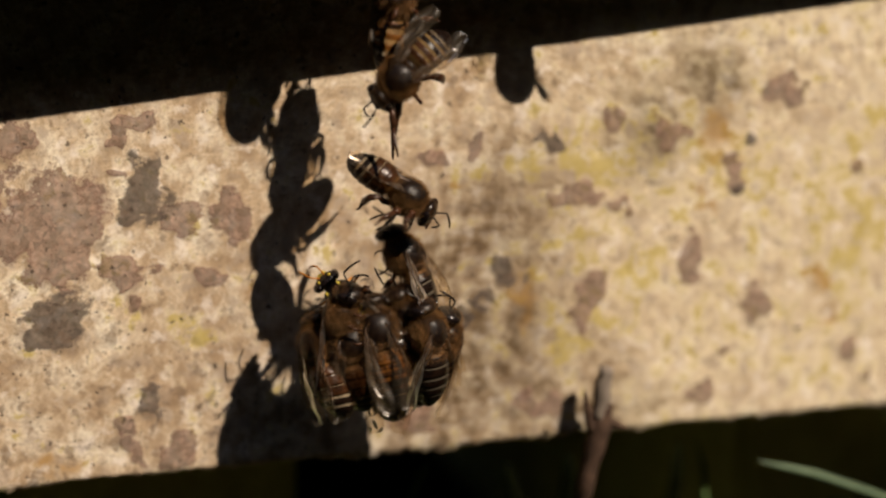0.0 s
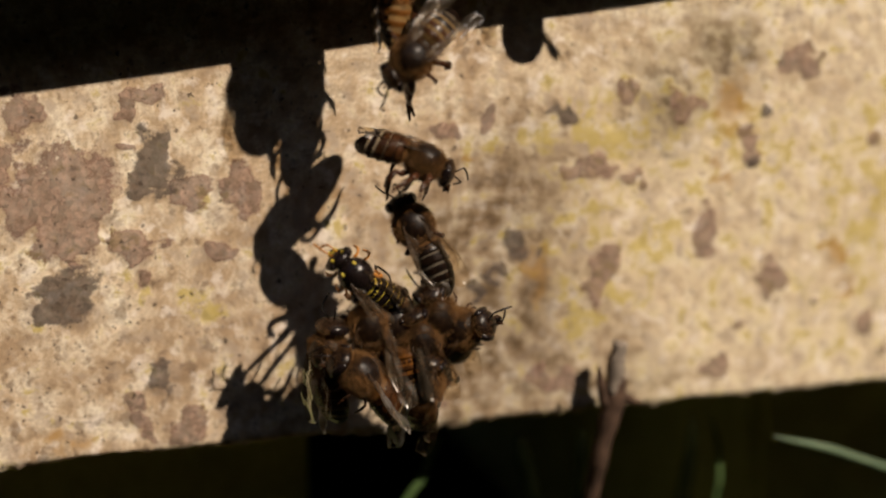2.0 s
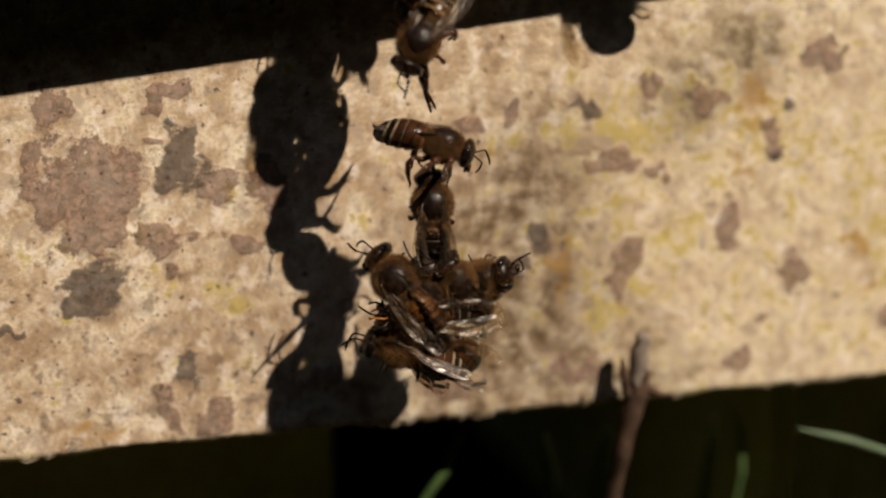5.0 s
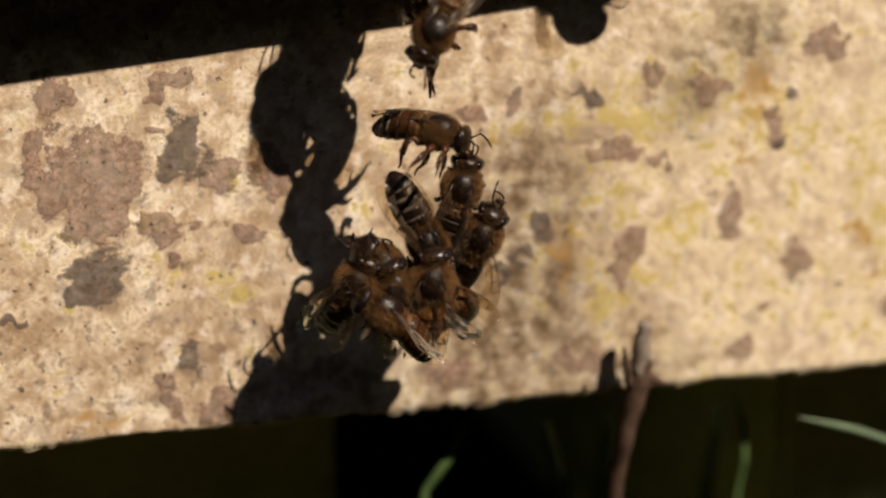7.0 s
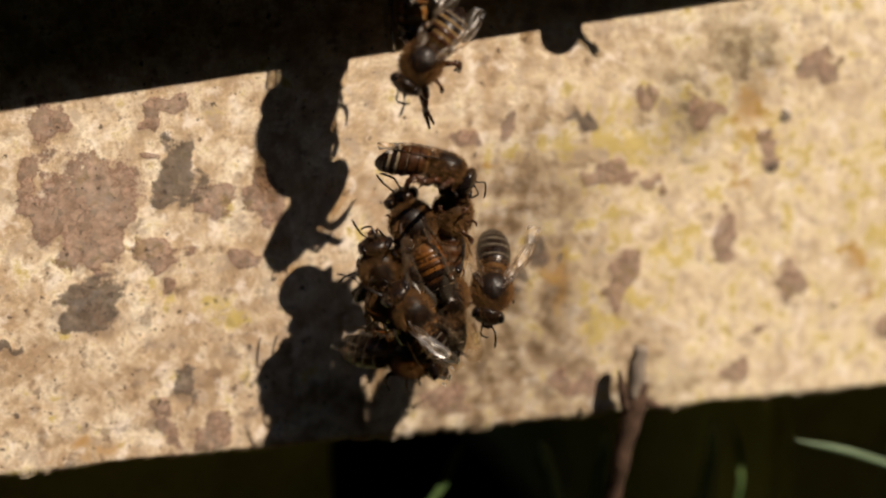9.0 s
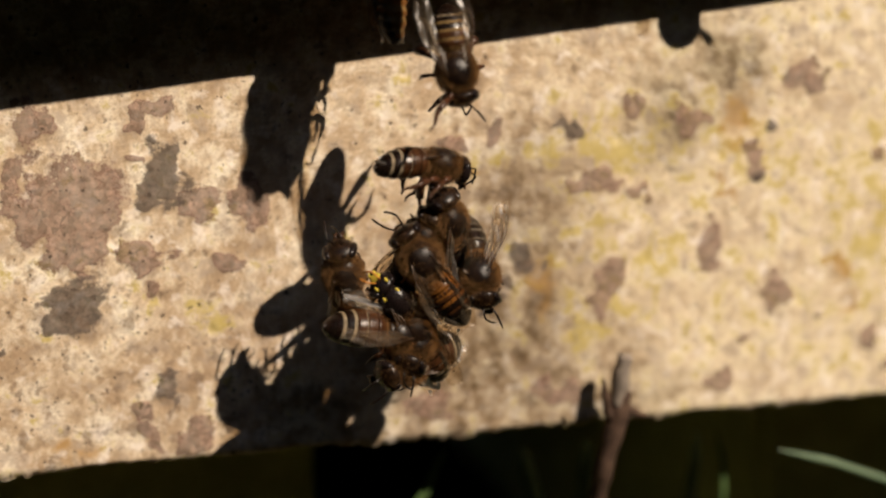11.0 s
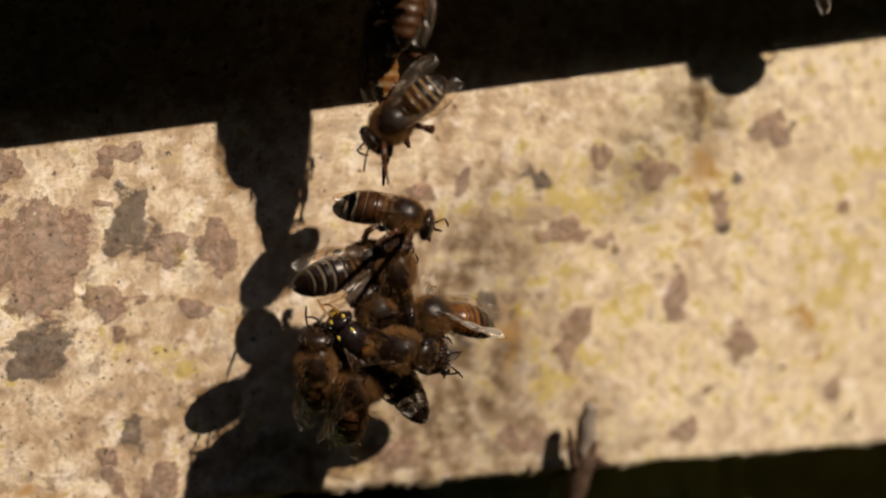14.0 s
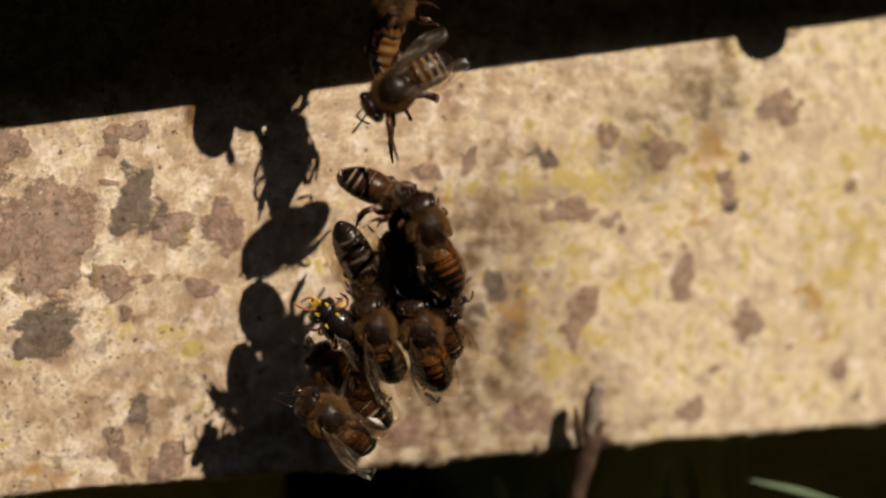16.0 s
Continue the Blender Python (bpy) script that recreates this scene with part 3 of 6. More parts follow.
def slab_face():
    """The sawn-looking but worn front face: pits, crusts that stand proud, a chipped lower edge."""
    nx, nz = 470, 190
    x0, x1, z0, z1 = -0.078, 0.092, -0.0234, 0.044
    xs = np.linspace(x0, x1, nx)
    zs = np.linspace(z0, z1, nz)
    X, Z = np.meshgrid(xs, zs)
    flat = [(x, z) for z in zs for x in xs]
    warp = np.array([noise.noise_vector((x * 160, 3.1, z * 160)) for x, z in flat])
    fine = np.array([noise.fractal((x * 420, 1.7, z * 420), 0.9, 2.1, 2) for x, z in flat])
    crumb = np.array([noise.noise_vector((x * 520, 6.3, z * 520)) for x, z in flat])
    wx = X.ravel() * 1000 + 1.8 * warp[:, 0] + 1.1 * fine + 1.3 * crumb[:, 0]
    wz = Z.ravel() * 1000 + 1.8 * warp[:, 2] - 1.0 * fine + 1.3 * crumb[:, 2]
    layers = {}
    for name, spots in FACE_MARKS.items():
        v = np.zeros(len(flat))
        for cx, cz, rx, rz in spots:
            d = np.sqrt(((wx - cx) / rx) ** 2 + ((wz - cz) / rz) ** 2)
            v = np.maximum(v, np.clip(1.0 - 0.5 * d, 0, 1) * (0.72 if name == "yellow" else 1.0))
        layers[name] = v
    # yellow film thickens towards one end
    far = np.clip((wx - 2) / 18, 0, 1) * np.clip((30 - wz) / 14, 0.25, 1) * np.clip((wz + 24) / 16, 0.35, 1)
    patch = np.array([0.5 + 0.5 * noise.fractal((x * 95, 9.2, z * 95), 0.9, 2.0, 3) for x, z in flat])
    layers["yellow"] = np.maximum(layers["yellow"], 0.68 * far * patch + 0.22 * patch)
    layers["pale"] = 0.75 * np.clip((wx - 5) / 30, 0, 1) * np.clip(0.3 + 1.1 * patch, 0, 1)
    layers["pitted"] = np.clip((-16 - wx) / 12, 0, 1) * np.clip((3 - wz) / 10, 0, 1) * np.clip(0.4 + 1.1 * patch, 0, 1)
    proud = 0.10 * np.clip((layers["brown"] - 0.45) * 6, 0, 1) + 0.13 * np.clip((layers["grey"] - 0.45) * 6, 0, 1)
    pits = np.array([max(0.0, noise.noise((x * 700, 5.5, z * 700)) - 0.42) for x, z in flat])
    y = -(proud + 0.06 * fine - 0.4 * pits) * MM
    # worn lower edge
    chip = np.array([0.6 * noise.fractal((x * 110, 4.4, 0.3), 0.7, 2.2, 5) + 0.42 * noise.noise((x * 900, 2.2, 0.7)) + 0.8 * max(0, noise.noise((x * 420, 7.1, 0.2)) - 0.15) - 0.15 for x in xs])
    low = (Z - z0) * 1000
    wear = np.clip(1 - low / 1.2, 0, 1) ** 2
    Zs = Z + (wear * (0.15 + 0.8 * chip[None, :])) * MM
    y = y + (wear * (0.9 + 0.5 * chip[None, :])).ravel() * MM
    verts = np.column_stack((X.ravel(), y, Zs.ravel()))
    faces = [(j * nx + i, j * nx + i + 1, (j + 1) * nx + i + 1, (j + 1) * nx + i) for j in range(nz - 1) for i in range(nx - 1)]
    me = bpy.data.meshes.new("slab_face")
    me.from_pydata(verts.tolist(), [], faces)
    for name, v in layers.items():
        me.attributes.new(name, "FLOAT", "POINT").data.foreach_set("value", v.astype(np.float32))
    me.materials.append(M_SLAB)
    me.polygons.foreach_set("use_smooth", [True] * len(faces))
    return me


slab = tagged(new("concrete_slab"), "pale weathered concrete slab with lichen blotches and a chipped edge", "slab")
part("front_face", slab_face(), slab)


def box(x0, x1, y0, y1, z0, z1, bevel=0.0, skew=0.0):
    bm = bmesh.new()
    bmesh.ops.create_cube(bm, size=1)
    for v in bm.verts:
        v.co = ((x0 + x1) / 2 + v.co.x * (x1 - x0), (y0 + y1) / 2 + v.co.y * (y1 - y0), (z0 + z1) / 2 + v.co.z * (z1 - z0))
        if v.co.y < (y0 + y1) / 2:
            v.co.y += skew * v.co.x
    if bevel:
        bmesh.ops.bevel(bm, geom=list(bm.edges), offset=bevel, segments=2, affect="EDGES")
    return bm


part("body", mesh_of("body", box(-0.42, 0.42, 0.0016, 0.40, -0.0228, 0.0438, 0.0006), M_SLAB, smooth=False), slab)
for a, b in ((-0.42, -0.0781), (0.0921, 0.42)):
    part("front_face", mesh_of("front_face", box(a, b, 0.0, 0.0014, -0.0232, 0.044), M_SLAB, smooth=False), slab)

board = tagged(new("landing_board", mesh_of("landing_board", box(-0.25, 0.27, -0.0152, 0.30, 0.0444, 0.058, 0.0003, 0.0889), M_DIM_WOOD, smooth=False)),
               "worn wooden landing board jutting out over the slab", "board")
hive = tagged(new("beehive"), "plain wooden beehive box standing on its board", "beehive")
part("wall", mesh_of("wall", box(-0.23, 0.25, 0.03, 0.29, 0.0584, 0.32, 0.002), M_DIM_WOOD, smooth=False), hive)
part("roof", mesh_of("roof", box(-0.26, 0.28, 0.0, 0.32, 0.3204, 0.37, 0.003), M_DIM_WOOD, smooth=False), hive)
for a, b in ((-0.36, -0.0118), (0.0585, 0.36)):
    tagged(new("support_block", mesh_of("support_block", box(a, b, 0.028, 0.33, -0.108, -0.0232, 0.002), M_BLOCK, smooth=False)),
           "old rough masonry block in deep shade under the slab", "block", "blocks under the slab")

# unseen walls added behind and beside the camera to block low sky light
sky_screen = tagged(new("screen_south", mesh_of("screen_south", box(-2.6, 2.6, -1.75, -1.55, -0.12, 1.6, 0.004), M_SKY_SCREEN, smooth=False)), "unseen plain dark wall added to block low sky light", "wall", kind="structure")
tagged(new("screen_east", mesh_of("screen_east", box(1.95, 2.15, -1.545, 2.6, -0.12, 1.6, 0.004), M_SKY_SCREEN, smooth=False)), "unseen plain dark wall added to block low sky light", "wall", kind="structure")
tagged(new("screen_west", mesh_of("screen_west", box(-2.15, -1.95, -1.545, 2.6, -0.12, 1.6, 0.004), M_SKY_SCREEN, smooth=False)), "unseen plain dark wall added to block low sky light", "wall", kind="structure")

# ---- dry stalk and grass in front of the slab ----


def curve_tube(name, pts, radii, material, parent, label=""):
    bm = bmesh.new()
    fine_pts, fine_r = [], []
    for (p, q), (a, b) in zip(zip(pts, pts[1:]), zip(radii, radii[1:])):
        for k in range(5):
            u = k / 5
            w = Vector(p).lerp(Vector(q), u)
            fine_pts.append(w + 0.12 * Vector(noise.noise_vector(w * 0.9)))
            fine_r.append((a + (b - a) * u) * (1 + 0.22 * noise.noise(w * 1.7)))
    fine_pts.append(Vector(pts[-1])), fine_r.append(radii[-1])
    tube(bm, fine_pts, fine_r, 9)
    return part(name, mesh_of(name, bm, material), parent, None, label)


stalk = tagged(new("dry_stalk"), "broken dry brown plant stalk with a forked top", "stalk")
curve_tube("stem", [[18.56, 2.0, -97.0], [19.39, -2.0, -35.14], [19.94, -4.0, -27.76], [21.55, -4.0, -20.99], [22.16, -4.0, -17.47]], [0.9, 1.0, 1.15, 1.5, 1.15], M_TWIG, stalk)
curve_tube("broken_top", [[21.4, -4.0, -19.6], [21.6, -4.5, -15.59], [22.0, -4.8, -12.44]], [1.2, 1.12, 0.98], M_TIP, stalk, "grey broken end")
curve_tube("prong", [[20.9, -4.0, -21.49], [19.9, -4.6, -19.91], [19.4, -5.0, -17.73], [18.9, -5.2, -15.38]], [0.9, 0.65, 0.5, 0.2], M_TWIG, stalk)
curve_tube("stub", [[21.91, -4.0, -19.88], [23.47, -4.4, -20.36], [25.21, -4.6, -21.07]], [0.9, 0.55, 0.25], M_TWIG, stalk)


def blade(points, width, material, label, fold=0.35):
    """A grass blade: a folded, tapering strip with a keel."""
    bm = bmesh.new()
    pts = [Vector(p) for p in points]
    fine_pts = []
    for i in range(len(pts) - 1):
        for k in range(6):
            fine_pts.append(pts[i].lerp(pts[i + 1], k / 6))
    fine_pts.append(pts[-1])
    rows = []
    for i, p in enumerate(fine_pts):
        u = i / (len(fine_pts) - 1)
        d = (fine_pts[min(i + 1, len(fine_pts) - 1)] - fine_pts[max(i - 1, 0)]).normalized()
        side = d.cross(Vector((0.1, -1, 0.25))).normalized() * width * 0.5 * min(1, (1 - u) * 5 + 0.12)
        keel = Vector((0, 1, -0.2)) * fold * width * 0.5
        rows.append([bm.verts.new(q * MM) for q in (p - side, p + keel, p + side, p + keel * 1.5)])
    for a, b in zip(rows, rows[1:]):
        for k in range(4):
            bm.faces.new((a[k], a[(k + 1) % 4], b[(k + 1) % 4], b[k]))
    bm.faces.new(rows[0]), bm.faces.new(rows[-1][::-1])
    bmesh.ops.recalc_face_normals(bm, faces=bm.faces)
    return tagged(new("grass_blade", mesh_of("grass_blade", bm, material)), label, "grass", "grass blades by the slab")


blade([[93.42, 2.0, -97.0], [74.67, -3.0, -40.27], [62.04, -4.0, -34.13], [53.21, -4.0, -30.49], [44.51, -4.0, -27.74]], 1.0, M_STRAW, "grey-green grass blade arching in the sun")
blade([[44.71, 16.0, -97.0], [44.5, 13.0, -44.96], [44.99, 12.2, -40.33], [44.24, 11.5, -34.81], [42.56, 11.0, -29.78]], 0.8, M_GRASS, "upright green grass blade, half in shade")
blade([[-7.74, 14.0, -97.0], [-3.39, 10.0, -38.57], [-0.49, 9.0, -34.03], [1.09, 9.0, -30.18], [2.37, 8.0, -27.55]], 1.3, M_GRASS, "upright green grass blade, half in shade")
blade([[23.93, 18.0, -97.0], [27.36, 24.0, -47.43], [26.53, 20.0, -36.92], [25.08, 16.0, -31.47]], 2.2, M_GRASS, "dark green grass blade in the shade")
blade([[43.98, 22.0, -97.0], [45.41, 26.0, -50.35], [44.79, 22.0, -39.59], [42.12, 16.0, -31.46]], 2.4, M_GRASS, "dark green grass blade in the shade")
blade([[23.26, 26.0, -97.0], [20.6, 22.0, -45.83], [17.38, 18.0, -36.93], [14.7, 14.0, -30.96]], 2.6, M_GRASS, "dark green grass blade in the shade")

# ---- insects ----
CHAIN = "bees hanging in a chain"
upper = insect("honeybee", GOLDEN_BEE, "amber-banded honeybee hanging belly outwards high in the chain", CHAIN, 12, 5, 0, -6, 0, False, 1.04, short=0.8)
holder = insect("honeybee", GOLD_BACK, "golden-brown honeybee hanging head down, holding the bee below", CHAIN, 16, 10, 2, 6, 1, False, 1.03, gaster=0.84)
link = insect("honeybee", DARK_BEE, "dark honeybee with pale abdomen bands, held by its waist", CHAIN, 0, 9, 4, 3, 2, False, 0.97, gaster=0.95)
climber = insect("honeybee", AMBER_BEE, "amber-banded honeybee climbing along the chain", CHAIN, 12, 6, 0, 0, 3, False, short=0.6)
passer = insect("honeybee", AMBER_BEE, "amber-banded honeybee passing over the top of the chain", CHAIN, 14, 6, 0, 0, 4, True)
neck = insect("honeybee", BLACK_BEE, "dark honeybee at the neck of the hanging cluster", CHAIN, 10, 4, 0, 8, 5, False, 1.05, short=0.6)
lefty = insect("honeybee", DARK_BEE, "dark banded honeybee at the edge of the cluster", CHAIN, 11, 6, 0, 12, 6, False, short=0.6)
amber = insect("honeybee", AMBER_BEE, "amber-banded honeybee on the front of the cluster", CHAIN, 10, 5, 0, 4, 7, False, 1.15, short=0.6)
outer = insect("honeybee", BLACK_BEE, "dark honeybee with spread wings on the cluster", CHAIN, 30, 12, 0, 8, 8, False, short=0.6)
low = insect("honeybee", DARK_BEE, "dark honeybee clinging low in the cluster", CHAIN, 16, 8, 0, 14, 9, False, short=0.6)
front = insect("honeybee", DARK_BEE, "dark brown honeybee among the clustered bees", CHAIN, 12, 6, 0, 6, 10, False, short=0.6)
mid_bee = insect("honeybee", BLACK_BEE, "dark honeybee wedged between others in the cluster", CHAIN, 18, 8, 0, 8, 18, False, short=0.6)
deep_bee = insect("honeybee", DARK_BEE, "dark brown honeybee buried in the cluster", CHAIN, 12, 6, 0, 10, 19, False, short=0.6)
inner = insect("honeybee", BLACK_BEE, "dark honeybee deep in the cluster", CHAIN, 10, 4, 0, 10, 11, False, 1.06, short=0.6)
wasp = insect("wasp", WASP, "black and yellow wasp gripped by the clustered bees", '', 12, 4, 0, 10, 12, False, 0.95, short=0.8)
edge_bee = insect("honeybee", DARK_BEE, "dark honeybee clinging to the edge of the landing board", '', 40, 8, 0, 0, 13, False)
edge_walker = insect("honeybee", DARK_BEE, "dark honeybee walking along the edge of the landing board", '', 20, 6, 0, 0, 14, False)
root_bee = insect("honeybee", DARK_BEE, "dark honeybee in the chain just under the board", CHAIN, 18, 6, 0, 0, 15, True)
root_holder = insect("honeybee", AMBER_BEE, "amber-banded honeybee holding on at the top of the chain", CHAIN, 14, 6, 0, 0, 16, True)
root_mid = insect("honeybee", DARK_BEE, "dark honeybee among those at the root of the chain", CHAIN, 20, 6, 0, 0, 20, False, short=0.8)
flyer = insect("honeybee", DARK_BEE, "dark honeybee flying past with spread wings", '', 62, 4, 0, 0, 17, False, 1.0)


def keys(rows):
    return [(t, pose(x * MM, y * MM, z * MM, a, b, c)) for t, x, y, z, a, b, c in rows]


def fidget(ob, seed):
    """Small restless turns of an insect's parts about their joints."""
    rnd = random.Random(seed)
    for part_, swing, pace in MOVING[ob.name]:
        m = part_.matrix_basis.copy()
        rows = []
        a, b, c = (rnd.uniform(0, 6.28) for _ in range(3))
        for k in range(33):
            t = k * 0.5
            s = swing * rnd.uniform(0.6, 1.2)
            rows.append((t, m @ pose(0, 0, 0, 0.4 * s * math.sin(pace * t + a), s * math.sin(1.3 * pace * t + b), 0.8 * s * math.sin(0.8 * pace * t + c))))
        walk(part_, rows)


def motions():
    walk(upper, keys([
        (0, -8.20, -13.56, 33.55, -119.8, -84.6, 58.5), (0.5, -8.45, -13.56, 33.26, -94.3, -82.9, 32.8), (1, -8.95, -13.56, 32.94, -93.1, -82.9, 31.7),
        (1.5, -9.33, -13.95, 34.04, -7.0, -83.4, -53.2), (2, -8.82, -13.56, 33.18, -92.2, -82.6, 30.8), (2.5, -9.17, -14.04, 33.63, 20.2, -81.3, -79.2),
        (3, -9.72, -13.56, 31.96, -118.9, -84.0, 58.4), (3.5, -10.30, -13.55, 32.06, -146.7, -84.2, 86.6), (4, -10.44, -13.56, 32.16, -117.8, -84.1, 57.4),
        (4.5, -9.74, -14.10, 34.37, 43.7, -81.9, -101.8), (7, -9.14, -14.11, 33.84, 40.3, -73.9, -96.4), (7.5, -9.27, -14.02, 32.47, 19.2, -73.0, -76.6),
        (8, -9.90, -13.95, 32.99, 5.9, -75.3, -64.5), (8.5, -9.56, -13.57, 33.10, -83.2, -81.1, 22.4), (9, -9.68, -13.56, 34.03, -98.8, -83.6, 38.4),
        (11.5, -10.51, -13.56, 35.74, -138.3, -85.5, 77.7), (12, -8.06, -13.56, 35.15, -109.7, -84.7, 48.4), (12.5, -7.47, -13.56, 35.54, -127.8, -85.4, 66.6),
        (13, -8.08, -13.56, 34.25, -118.5, -84.7, 56.9), (13.5, -7.43, -13.56, 35.50, -84.2, -82.3, 21.7), (14, -8.07, -13.56, 33.93, -113.4, -84.4, 51.5),
        (14.5, -7.68, -13.57, 33.78, -71.7, -77.1, 8.3), (15, -8.41, -13.56, 33.82, -112.0, -84.4, 50.4), (15.5, -7.86, -13.91, 34.73, 2.4, -78.0, -63.1),
        (16, -8.12, -13.99, 34.54, 18.9, -79.4, -78.9)]))
    walk(holder, keys([
        (0, -7.06, -16.89, 28.45, -75.2, 46.5, 171.6), (0.5, -6.07, -16.93, 27.54, -71.3, 63.6, 178.3), (1, -6.30, -17.17, 27.27, -57.7, 55.4, -166.1),
        (1.5, -6.02, -17.39, 27.76, -63.2, 48.5, -172.0), (2, -7.02, -17.49, 27.64, -67.0, 43.5, -177.3), (2.5, -6.99, -16.88, 27.70, -74.8, 44.3, 171.3),
        (3, -6.64, -16.98, 27.56, -44.5, 59.2, -151.4), (3.5, -6.04, -16.72, 27.90, -23.4, 64.2, -129.3), (4, -7.59, -16.96, 29.09, -36.7, 58.3, -142.7),
        (4.5, -9.39, -17.08, 29.32, -51.9, 57.7, -159.1), (7, -7.86, -17.17, 29.00, -61.1, 56.4, -169.8), (7.5, -6.79, -17.04, 28.66, -43.2, 56.9, -149.3),
        (8, -7.91, -16.85, 27.65, -75.6, 26.2, 168.3), (8.5, -8.34, -16.88, 27.84, -75.2, 39.6, 170.7), (9, -8.35, -17.38, 28.22, -61.6, 46.6, -169.3),
        (11.5, -4.22, -17.02, 28.07, 65.3, 72.4, -37.8), (12, -5.09, -16.87, 26.93, -76.7, 35.6, 169.1), (12.5, -6.03, -16.89, 27.28, -76.3, 43.5, 171.0),
        (13, -4.51, -17.01, 29.10, 63.1, 75.4, -41.6), (13.5, -6.02, -16.89, 26.89, -75.7, 45.7, 171.6), (14, -6.40, -16.88, 27.27, -76.0, 42.9, 170.9),
        (14.5, -7.18, -17.59, 28.96, -31.2, 31.8, -175.4), (15, -7.17, -17.82, 28.02, -70.9, 29.6, 179.8), (15.5, -6.59, -16.86, 28.20, -76.6, 31.0, 168.5),
        (16, -6.81, -16.87, 28.18, -76.3, 35.6, 169.3)]))
    walk(link, keys([
        (0, -8.81, -15.43, 14.51, 35.7, 33.7, -21.9), (0.5, -8.55, -15.38, 14.91, 33.1, 20.7, -18.7), (1, -8.78, -15.29, 14.42, 14.3, 27.2, -20.2),
        (1.5, -8.56, -15.28, 15.04, 14.1, 24.9, -19.6), (2, -8.42, -15.27, 15.16, 13.5, 23.1, -19.3), (2.5, -8.35, -15.53, 14.94, 74.8, 31.5, -21.4),
        (3, -8.38, -15.39, 15.15, 32.5, 23.2, -19.3), (3.5, -10.47, -13.11, 15.91, 12.1, -4.1, -31.7), (4, -10.38, -14.03, 15.18, 11.7, 2.0, -33.3),
        (4.5, -9.06, -15.23, 15.94, 12.6, 12.6, -16.9), (7, -9.41, -13.89, 16.12, 11.6, 12.9, -29.7), (7.5, -9.03, -15.24, 15.57, 12.3, 16.5, -17.7),
        (8, -8.62, -15.53, 15.53, 74.8, 27.3, -20.2), (8.5, -7.98, -15.23, 15.13, 12.3, 13.9, -17.5), (9, -8.41, -15.27, 15.01, 13.6, 21.9, -19.1),
        (11.5, -6.91, -16.09, 15.71, 11.3, 2.3, 13.5), (12, -6.48, -13.92, 15.48, 13.9, 2.1, -29.2), (12.5, -6.81, -13.95, 15.50, 14.3, 4.5, -34.9),
        (12.75, -7.58, -15.18, 15.56, -9.7, 19.3, -106.6), (13, -8.34, -16.42, 15.62, -31.5, 1.5, -177.3), (13.17, -8.13, -16.06, 15.51, -18.2, 26.7, -129.2),
        (13.33, -7.92, -15.71, 15.40, 13.7, 30.9, -68.7), (13.5, -7.71, -15.36, 15.28, 33.7, 9.7, -16.7), (14, -8.06, -15.38, 15.67, 34.3, 16.5, -17.9),
        (14.5, -7.90, -15.27, 15.17, 15.4, 19.9, -18.7), (15, -8.74, -15.29, 15.39, 15.7, 26.5, -19.9), (15.5, -7.86, -15.42, 14.77, 35.5, 29.1, -21.0),
        (16, -8.75, -15.41, 15.04, 35.1, 26.7, -20.1)]))
    walk(climber, keys([
        (0, 0.48, -16.30, 56.00, 163.0, -78.0, -91.0), (3, 0.00, -16.40, 52.00, 163.0, -78.0, -91.0), (3.25, -1.00, -16.80, 36.00, 150.0, -76.0, -80.0),
        (3.5, -5.31, -17.39, 16.94, 14.4, -79.3, 59.6), (4, -4.44, -17.06, 26.11, 83.7, -49.8, -19.5), (4.5, -4.36, -17.42, 31.98, -36.6, -82.7, 112.2),
        (5.2, -2.00, -16.80, 52.00, 163.0, -78.0, -91.0), (7, -4.00, -16.87, 52.67, 117.5, -78.6, -94.3), (8.8, -6.00, -16.93, 53.33, 69.1, -79.4, -94.5),
        (10.6, -8.00, -17.00, 54.00, 17.0, -80.0, -91.0), (10.9, -8.69, -17.51, 44.41, 16.7, -26.3, -88.7), (11.2, -9.39, -18.02, 34.83, 18.4, 27.3, -86.8),
        (11.5, -10.08, -18.53, 25.24, 37.5, 80.4, -67.5), (12, -12.23, -16.97, 23.23, -22.7, 70.4, -129.4), (12.5, -13.09, -17.50, 17.82, -50.1, 73.1, -158.1),
        (12.67, -11.55, -17.63, 13.89, -84.6, 25.0, 177.6), (12.83, -10.00, -17.76, 9.96, -98.8, -24.8, -177.9), (13, -8.46, -17.88, 6.04, -146.4, -67.6, -135.7),
        (13.5, -15.53, -18.25, -2.49, -112.4, -57.5, -164.1), (13.75, -8.14, -17.07, 0.16, -65.8, -35.5, -177.6), (14, -0.75, -15.88, 2.81, -32.4, -12.7, -170.0),
        (14.25, -3.44, -16.07, 1.17, -65.5, -37.4, -178.8), (14.5, -6.14, -16.26, -0.47, -114.4, -61.4, -163.4), (15, 1.52, -16.05, -2.33, 123.1, -61.8, -58.7),
        (15.25, 0.18, -17.45, 3.50, -109.6, -52.1, -163.3), (15.5, -1.16, -18.85, 9.33, -75.8, -0.7, -165.9), (15.75, -2.80, -19.19, 9.71, -92.2, -33.6, -171.5),
        (16, -4.44, -19.52, 10.08, -118.9, -66.3, -160.8)]))
